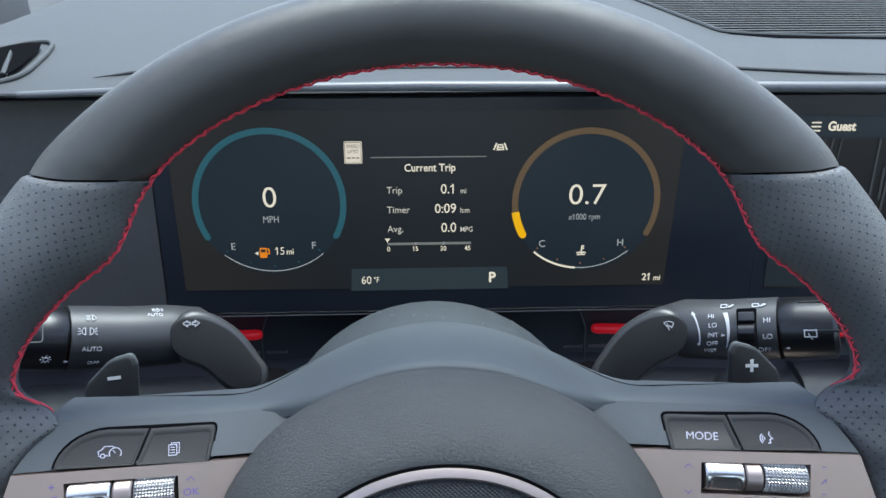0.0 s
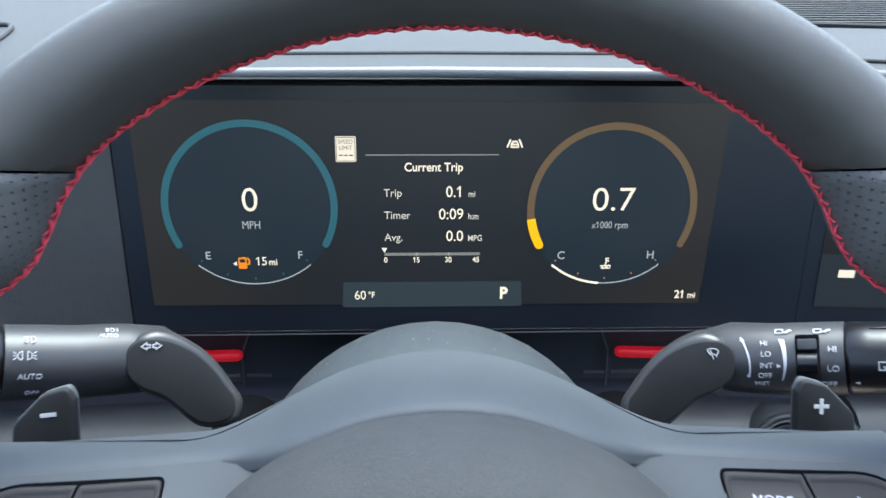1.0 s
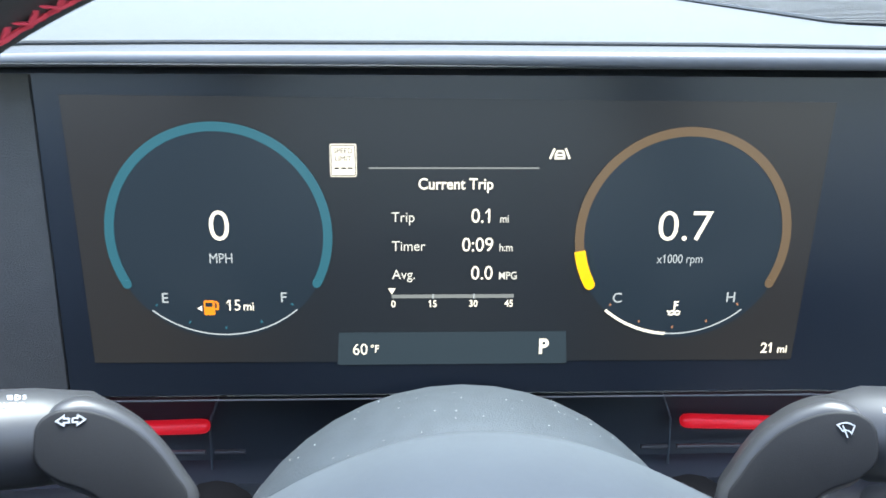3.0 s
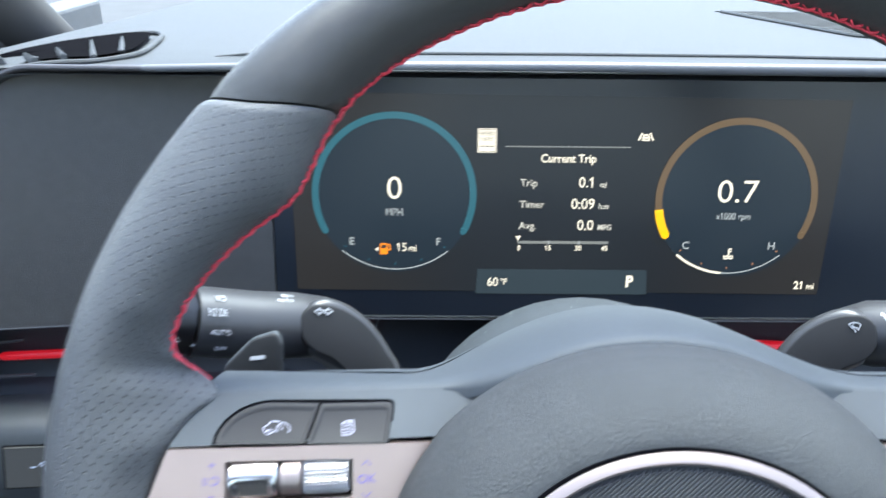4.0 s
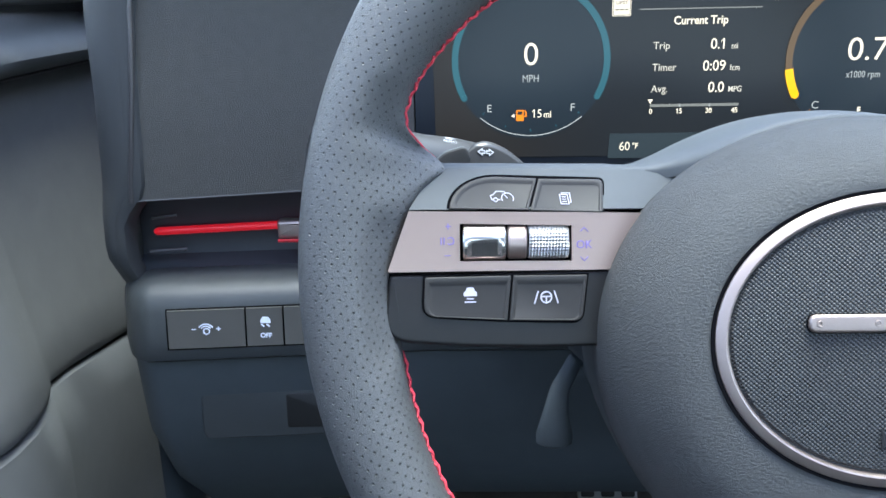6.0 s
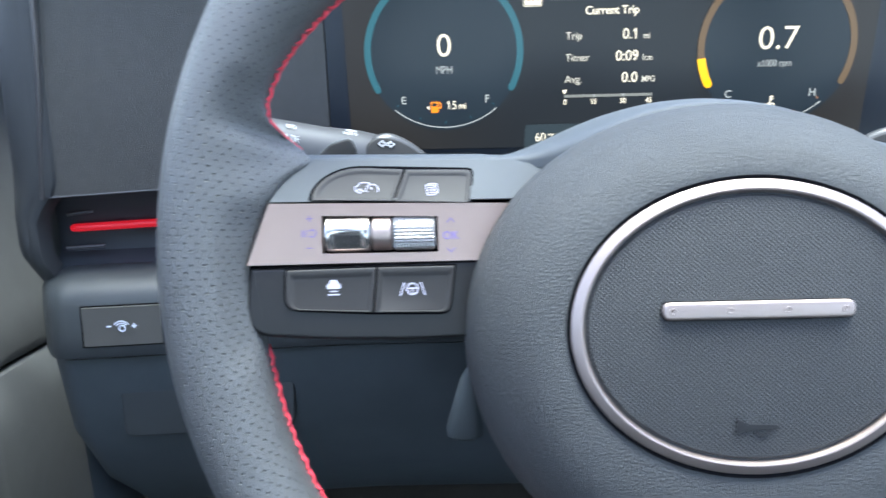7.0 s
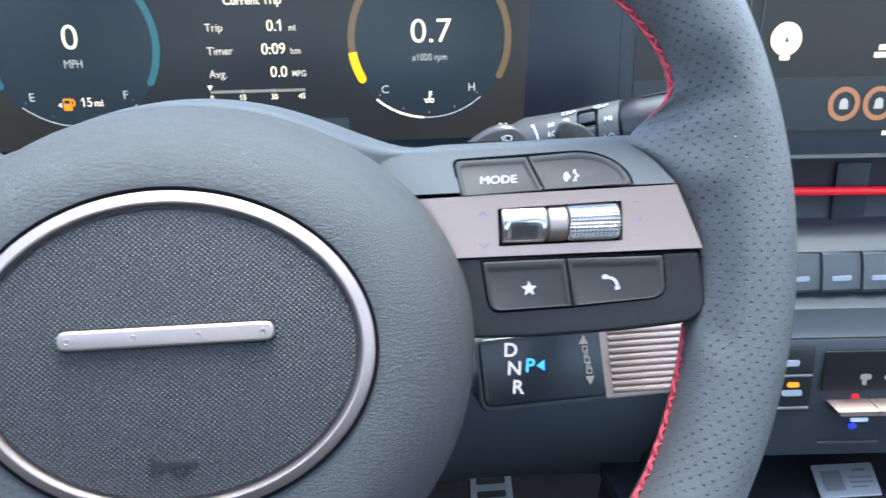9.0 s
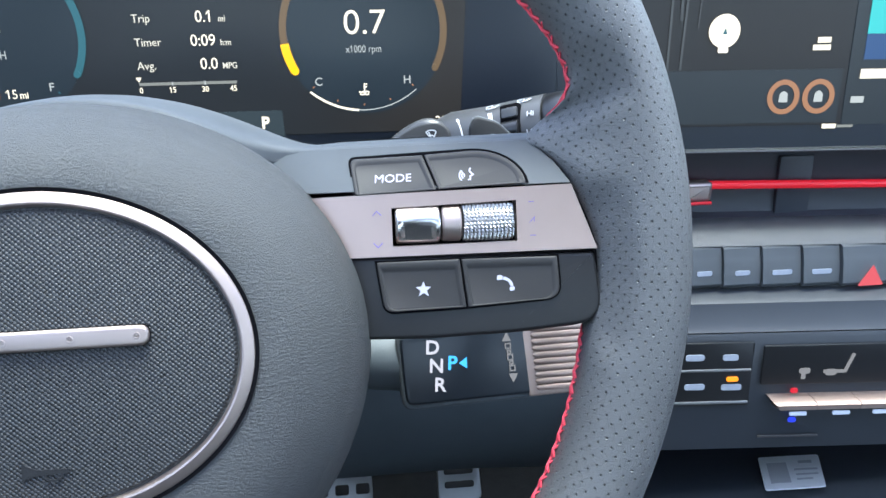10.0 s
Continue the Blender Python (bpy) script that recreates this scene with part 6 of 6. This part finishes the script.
part("button_housing", turned([(0.0215, -0.020), (0.0212, -0.004), (0.0198, -0.0010), (0.0188, -0.0012)]), DASH_LOW, starter, "dark grey housing")
part("outer_ring", turned([(0.0186, -0.010), (0.0186, 0.0004), (0.0180, 0.0012), (0.0170, 0.0012), (0.0164, 0.0004), (0.0163, -0.004)]), STALK, starter, "dark satin outer ring")
part("inner_ring", turned([(0.0158, -0.008), (0.0158, 0.0006), (0.0154, 0.0012), (0.0149, 0.0012), (0.0145, 0.0006), (0.0144, -0.004)]), SATIN_GREY, starter, "satin inner ring")
part("button_cap", turned([(0.0139, -0.006), (0.0139, 0.0002), (0.0134, 0.0010), (0.0126, 0.0011), (0.0118, 0.0008), (0.006, 0.0005), (0.0005, 0.0004)]), GLOSS, starter, "gloss black cap")

brake_sw = thing("parking_brake_switch", DASH, "black parking brake switch recessed in the knee panel", "switch panel")


def knee_y(x, z):
    return dash_y(x) - 0.012 + max(0, -0.1 - z) * 0.133


KM = pose(-0.2230, knee_y(-0.22, -0.128) - 0.0010, -0.1275, 90 - 7, 0, 5)
part("recess_rim", prism(rounded([(-0.0490, -0.0160, 0.006), (0.0470, -0.0165, 0.008), (0.0490, 0.0140, 0.006), (-0.0490, 0.0150, 0.005)], 5), -0.004, 0.0022, 0.0014, 3), DASH_LOW, brake_sw, "dark rim of the recess", m=KM)
part("recess", prism(rounded([(-0.0440, -0.0128, 0.004), (0.0425, -0.0132, 0.005), (0.0440, 0.0112, 0.004), (-0.0440, 0.0120, 0.003)], 5), -0.004, 0.0016, 0.0003), GAP, brake_sw, "black recess", m=KM)
part("brake_key", prism(rounded([(-0.0010, -0.0110, 0.002), (0.0405, -0.0115, 0.003), (0.0420, 0.0095, 0.003), (-0.0010, 0.0100, 0.002)], 4), -0.002, 0.0026, 0.0010, 3), SPOKE_BASE, brake_sw, "black brake key", m=KM)
icon("symbol", [ring_line(0, 0, 2.0 * K, 18), arc(0, 0, 3.0 * K, -40, 40, 6), arc(0, 0, 3.0 * K, 140, 220, 6), [(-0.5 * K, -1.1 * K), (-0.5 * K, 1.1 * K), (0.5 * K, 0.9 * K), (0.5 * K, 0.1 * K), (-0.5 * K, 0)]], 0.55 * K, ICON, brake_sw, KM @ pose(0.0225, 0.0005, 0.0027), "lit parking brake symbol")

# side vent at the left end of the top
vent = thing("side_air_vent", DASH, "slim grey side window air vent in the dash top", "air vent")


def top_z(y):
    return 0.1285 + RISE * (y - 0.2)


# height None: on the dash top; the near end wraps down round the corner
rim_pts = [(-0.2255, 0.3030, None), (-0.2188, 0.2800, None), (-0.2151, 0.2620, None), (-0.2110, 0.2350, None), (-0.2135, 0.2200, None), (-0.2260, 0.2110, None), (-0.2440, 0.2055, 0.1272), (-0.2600, 0.2020, 0.1245), (-0.2740, 0.1990, 0.1186),
           (-0.2825, 0.1972, 0.1148), (-0.2872, 0.1978, 0.1162), (-0.2872, 0.2000, 0.1205), (-0.2825, 0.2080, 0.1262), (-0.2740, 0.2220, None), (-0.2660, 0.2500, None), (-0.2580, 0.2760, None), (-0.2505, 0.2930, None), (-0.2420, 0.3080, None), (-0.2330, 0.3110, None)]


def vent_z(x, y):
    """Height of the rounded dash top."""
    inset = through_points(y, [(0.1975, 0.0215), (0.1985, 0.0160), (0.201, 0.0095), (0.207, 0.0040), (0.215, 0.0010), (0.25, 0.0), (0.9, 0.0)])
    line = [p for p in dash_section(y, inset) if p[2] > 0.05]
    for p, q in zip(line, line[1:]):
        if p[0] <= x <= q[0]:
            return p[2] + (q[2] - p[2]) * (x - p[0]) / max(1e-6, q[0] - p[0])
    return line[0][2]


loop = smooth_loop([(x, y, vent_z(x, y) + 0.0006 if z is None else z) for x, y, z in rim_pts], 5)
bm = bmesh.new()
tube_pts = [p + Vector((0, -0.0004, 0.0006)) for p in loop]
tube(tube_pts + tube_pts[:1], 0.0014, sides=8, bm=bm)
part("vent_rim", bm, DASH_TOP, vent, "grey vent rim")
bm = bmesh.new()
cx, cy = -0.2480, 0.250
mid = Vector((cx, cy, vent_z(cx, cy) + 0.0009))
well = [bm.verts.new(p + (mid - p) * 0.14 + Vector((0, -0.0010, 0.0020))) for p in loop]
ring2 = []
for p in loop:
    x, y = cx + (p.x - cx) * 0.45, cy + (p.y - cy) * 0.45
    ring2.append(bm.verts.new((x, y, vent_z(x, y) + 0.0009)))
hub = bm.verts.new(mid)
for i in range(len(well)):
    bm.faces.new((well[i - 1], well[i], ring2[i], ring2[i - 1]))
    bm.faces.new((ring2[i - 1], ring2[i], hub))
part("vent_well", bm, GAP, vent, "black vent well")
for x0, y0, z0, x1, y1, z1 in ((-0.2665, 0.2030, 0.1245, -0.2715, 0.2085, 0.1280), (-0.2525, 0.2060, 0.1272, -0.2605, 0.2125, 0.1295), (-0.2400, 0.2085, 0.1290, -0.2540, 0.2320, 0), (-0.2280, 0.2130, 0, -0.2485, 0.2600, 0), (-0.2195, 0.2260, 0, -0.2390, 0.2780, 0)):
    rows = []
    z0, z1 = max(z0, vent_z(x0, y0)), max(z1, vent_z(x1, y1))
    for t, half in ((0, 0.0020), (0.5, 0.0017), (1, 0.0009)):
        x, y, z = x0 + (x1 - x0) * t, y0 + (y1 - y0) * t, z0 + (z1 - z0) * t
        rows.append([(x + dx * half, y, z + h) for dx, h in ((-1, 0.0004), (1, 0.0004), (0.7, 0.0026), (0, 0.0034), (-0.7, 0.0026))])
    part("vent_fin", loft(rows), DASH_TOP, vent, "grey vent fin")

# ribbed grille across the top on the passenger's side
grille = thing("dash_grille", DASH, "ribbed grey speaker grille in the dash top", "speaker grille")
for k in range(23):
    y = 0.315 + k * 0.0090
    x0 = 0.205 + 0.10 * max(0, 1 - k / 3.3) ** 3 - 0.00128 * k
    part("grille_rib", tube([(x, y, top_z(y) + 0.0006) for x in (x0, x0 + 0.002, 0.62, 0.63)], [0.0008, 0.0021, 0.0021, 0.0008], sides=8, flat=0.22, up=(0, 0, 1)), DASH_TOP, grille, "grey grille rib")
part("grille_bed", sheet([[(x, y, top_z(y) + 0.0004) for x in (x0, 0.64)] for y, x0 in ((0.310, 0.30), (0.316, 0.23), (0.33, 0.205), (0.40, 0.195), (0.525, 0.175))], (0, 0, -0.002)), GAP, grille, "dark grille bed")
part("grille_border", tube([(0.205 + 0.10 * max(0, 1 - k / 6.4) ** 3 - 0.00065 * k - 0.001, 0.3135 + k * 0.0046, top_z(0.3135 + k * 0.0046) + 0.001) for k in [0, 0.5, 1, 1.5, 2, 3, 4, 5, 6, 8, 12, 20, 30, 43]] , 0.0014, sides=6), DASH_TOP, grille, "grey grille border")
part("grille_border", tube([(x, 0.3130, top_z(0.3130) + 0.001) for x in (0.30, 0.45, 0.62)], 0.0014, sides=6), DASH_TOP, grille, "grey grille border")

# card on the console tray
card = thing("paper_card", DASH, "small white printed paper card lying on the console tray", "paper card")
cpts = [(0.3325, 0.2275), (0.3730, 0.2258), (0.3587, 0.1932), (0.3202, 0.1944)]
part("card_sheet", prism(rounded([(x, y, 0.0015) for x, y in cpts], 3), -0.2118, -0.2108), PAPER, card, smooth=0)
for u, v, w, h in ((0.27, 0.52, 0.32, 0.62), (0.74, 0.22, 0.22, 0.09), (0.72, 0.45, 0.38, 0.06), (0.72, 0.60, 0.36, 0.05), (0.66, 0.74, 0.26, 0.05)):
    ca, cb, cd = Vector(cpts[0]), Vector(cpts[1]), Vector(cpts[3])
    quad = [ca + (cb - ca) * (u + du * w / 2) + (cd - ca) * (v + dv * h / 2) for du, dv in ((-1, 1), (1, 1), (1, -1), (-1, -1))]
    part("print_bar", prism([tuple(q) for q in quad], -0.2108, -0.21065), PAPER_INK, card, "grey printed block", smooth=0)

# ---- door, pillar and footwell ----
door = thing("door_1", DASH, "dark grey vinyl front door panel, closed", "door", kind="structure")
DY = [-1.3, -0.5, -0.1, 0.1, 0.18, 0.21, 0.235, 0.26, 0.29, 0.33, 0.38, 0.44, 0.52, 0.6]


def door_skin(profile, mat, name, label):
    part(name, sheet([[(x - min(0.045, 2.4 * max(0, y - 0.16) ** 2), y, z + 0.06 * (y - 0.25) * up) for y in DY] for x, z, up in profile], (-0.02, 0, 0)), mat, door, label)


door_skin([(-0.450, 0.100, 0.4), (-0.425, 0.0985, 0.4), (-0.405, 0.0945, 0.4), (-0.390, 0.0880, 0.5), (-0.380, 0.0800, 0.6), (-0.374, 0.0710, 0.7), (-0.373, 0.0630, 0.8), (-0.377, 0.0560, 0.9), (-0.384, 0.051, 1)], DOOR_DARK, "door_shoulder", "grey vinyl door shoulder")
door_skin([(-0.386, 0.0495, 1), (-0.400, 0.0455, 1), (-0.401, 0.032, 1), (-0.396, -0.02, 0.5), (-0.388, -0.07, 0), (-0.380, -0.115, -1), (-0.3745, -0.143, -2), (-0.3765, -0.150, -2)], DOOR, "door_middle", "grey vinyl door trim")
door_skin([(-0.379, -0.1525, -2), (-0.3755, -0.156, -2), (-0.369, -0.20, -1), (-0.372, -0.30, 0), (-0.38, -0.60, 0)], DOOR_DARK, "door_lower", "dark plastic lower door")
pillar = thing("windscreen_pillar", DASH, "dark grey windscreen pillar trim beside the dash", "pillar", kind="structure")
part("pillar_trim", tube([(-0.44, 0.62, 0.10), (-0.43, 0.50, 0.15), (-0.435, 0.34, 0.235), (-0.455, 0.10, 0.37), (-0.47, -0.10, 0.46)], [0.05, 0.048, 0.046, 0.045, 0.045], sides=16, flat=0.8), SEAT, pillar, "dark pillar trim")
part("mirror_sail", prism(rounded([(0.24, 0.098, 0.01), (0.52, 0.112, 0.02), (0.44, 0.20, 0.03), (0.30, 0.25, 0.03)], 5), 0, 0.02, 0.006, 3), SEAT, pillar, "dark triangular mirror cover", m=Matrix(((0, 0, 1, -0.425), (1, 0, 0, 0), (0, 1, 0, 0), (0, 0, 0, 1))))

# pedals
def pedal(name, x, y, z, w, h, slots, label, tilt=-35):
    p = thing(name, DASH @ pose(x, y, z, 90 + tilt), label, "pedal", "pedals in the footwell")
    part("pedal_plate", prism(rounded([(-w, -h, 0.008), (w, -h, 0.008), (w * 0.96, h, 0.008), (-w * 0.96, h, 0.008)], 5), -0.006, 0.0, 0.002, 3), PEDAL, p, "brushed steel plate")
    for sx, sy, sw, sh in slots:
        part("rubber_pad", prism(rounded([(sx - sw, sy - sh, 0.003), (sx + sw, sy - sh, 0.003), (sx + sw, sy + sh, 0.003), (sx - sw, sy + sh, 0.003)], 4), -0.004, 0.0015, 0.0008), RUBBER, p, "black rubber insert")
    part("pedal_arm", tube([(0, h * 0.3, -0.005), (0, h, -0.04), (0, h + 0.12, -0.02), (0, h + 0.22, 0.0)], 0.008, sides=10), KNEE, p, "black pedal arm")
    return p


pedal("accelerator_pedal", 0.186, 0.62, -0.485, 0.027, 0.026, [(0, 0.009, 0.018, 0.004), (0, -0.007, 0.018, 0.004)], "steel accelerator pedal with black rubber bars")
pedal("brake_pedal", 0.045, 0.60, -0.462, 0.036, 0.026, [(sx, sy, 0.008, 0.006) for sx in (-0.024, 0, 0.024) for sy in (-0.010, 0.010)], "steel brake pedal with black rubber pads")
pedal("foot_rest", -0.325, 0.60, -0.490, 0.022, 0.05, [(0, 0.02, 0.014, 0.004), (0, 0.0, 0.014, 0.004), (0, -0.02, 0.014, 0.004)], "steel footrest with rubber bars", -50)

# ---- the unseen cabin, added to close the place ----
def slab(name, x0, x1, y0, y1, z0, z1, mat, label, category):
    bm = prism(box(x0, x1, y0, y1), z0, z1, 0.004)
    ob = part(name, bm, mat, None, label, smooth=0)
    return tagged(ob, category=category, kind="structure")


slab("floor", -0.45, 1.15, -1.9, 0.95, 0.02, 0.06, CARPET, "black carpet floor of the car", "floor")
# Added roof, out of view: darkens the wheel's face, its opening lets sky in.
for x0, x1, y0, y1 in ((-0.50, 1.20, -1.9, -0.55), (-0.50, -0.47, -0.55, 0.10), (1.10, 1.20, -0.55, 0.10)):
    slab("ceiling", x0, x1, y0, y1, 1.30, 1.34, HEADLINER, "pale headliner slab, added unseen to shape the light from above", "ceiling")
slab("wall_rear", -0.50, 1.20, -1.94, -1.9, 0.02, 0.85, SEAT, "dark cloth rear seat wall", "wall")
slab("wall_bulkhead", -0.50, 1.20, 0.80, 0.84, 0.02, 0.72, CARPET, "black carpeted bulkhead", "wall")
slab("wall_right", 1.14, 1.18, -1.9, 0.80, 0.02, 0.83, DOOR_DARK, "dark far door", "wall")
slab("wall_left", -0.50, -0.46, -1.9, 0.80, 0.02, 0.78, DOOR_DARK, "dark outer door skin", "wall")
ground = slab("ground", -60, 60, -60, 60, -0.3, -0.25, material("asphalt", (0.06, 0.06, 0.06), 0.9, vary=0.2, scale=3), "grey asphalt ground outside", "ground")
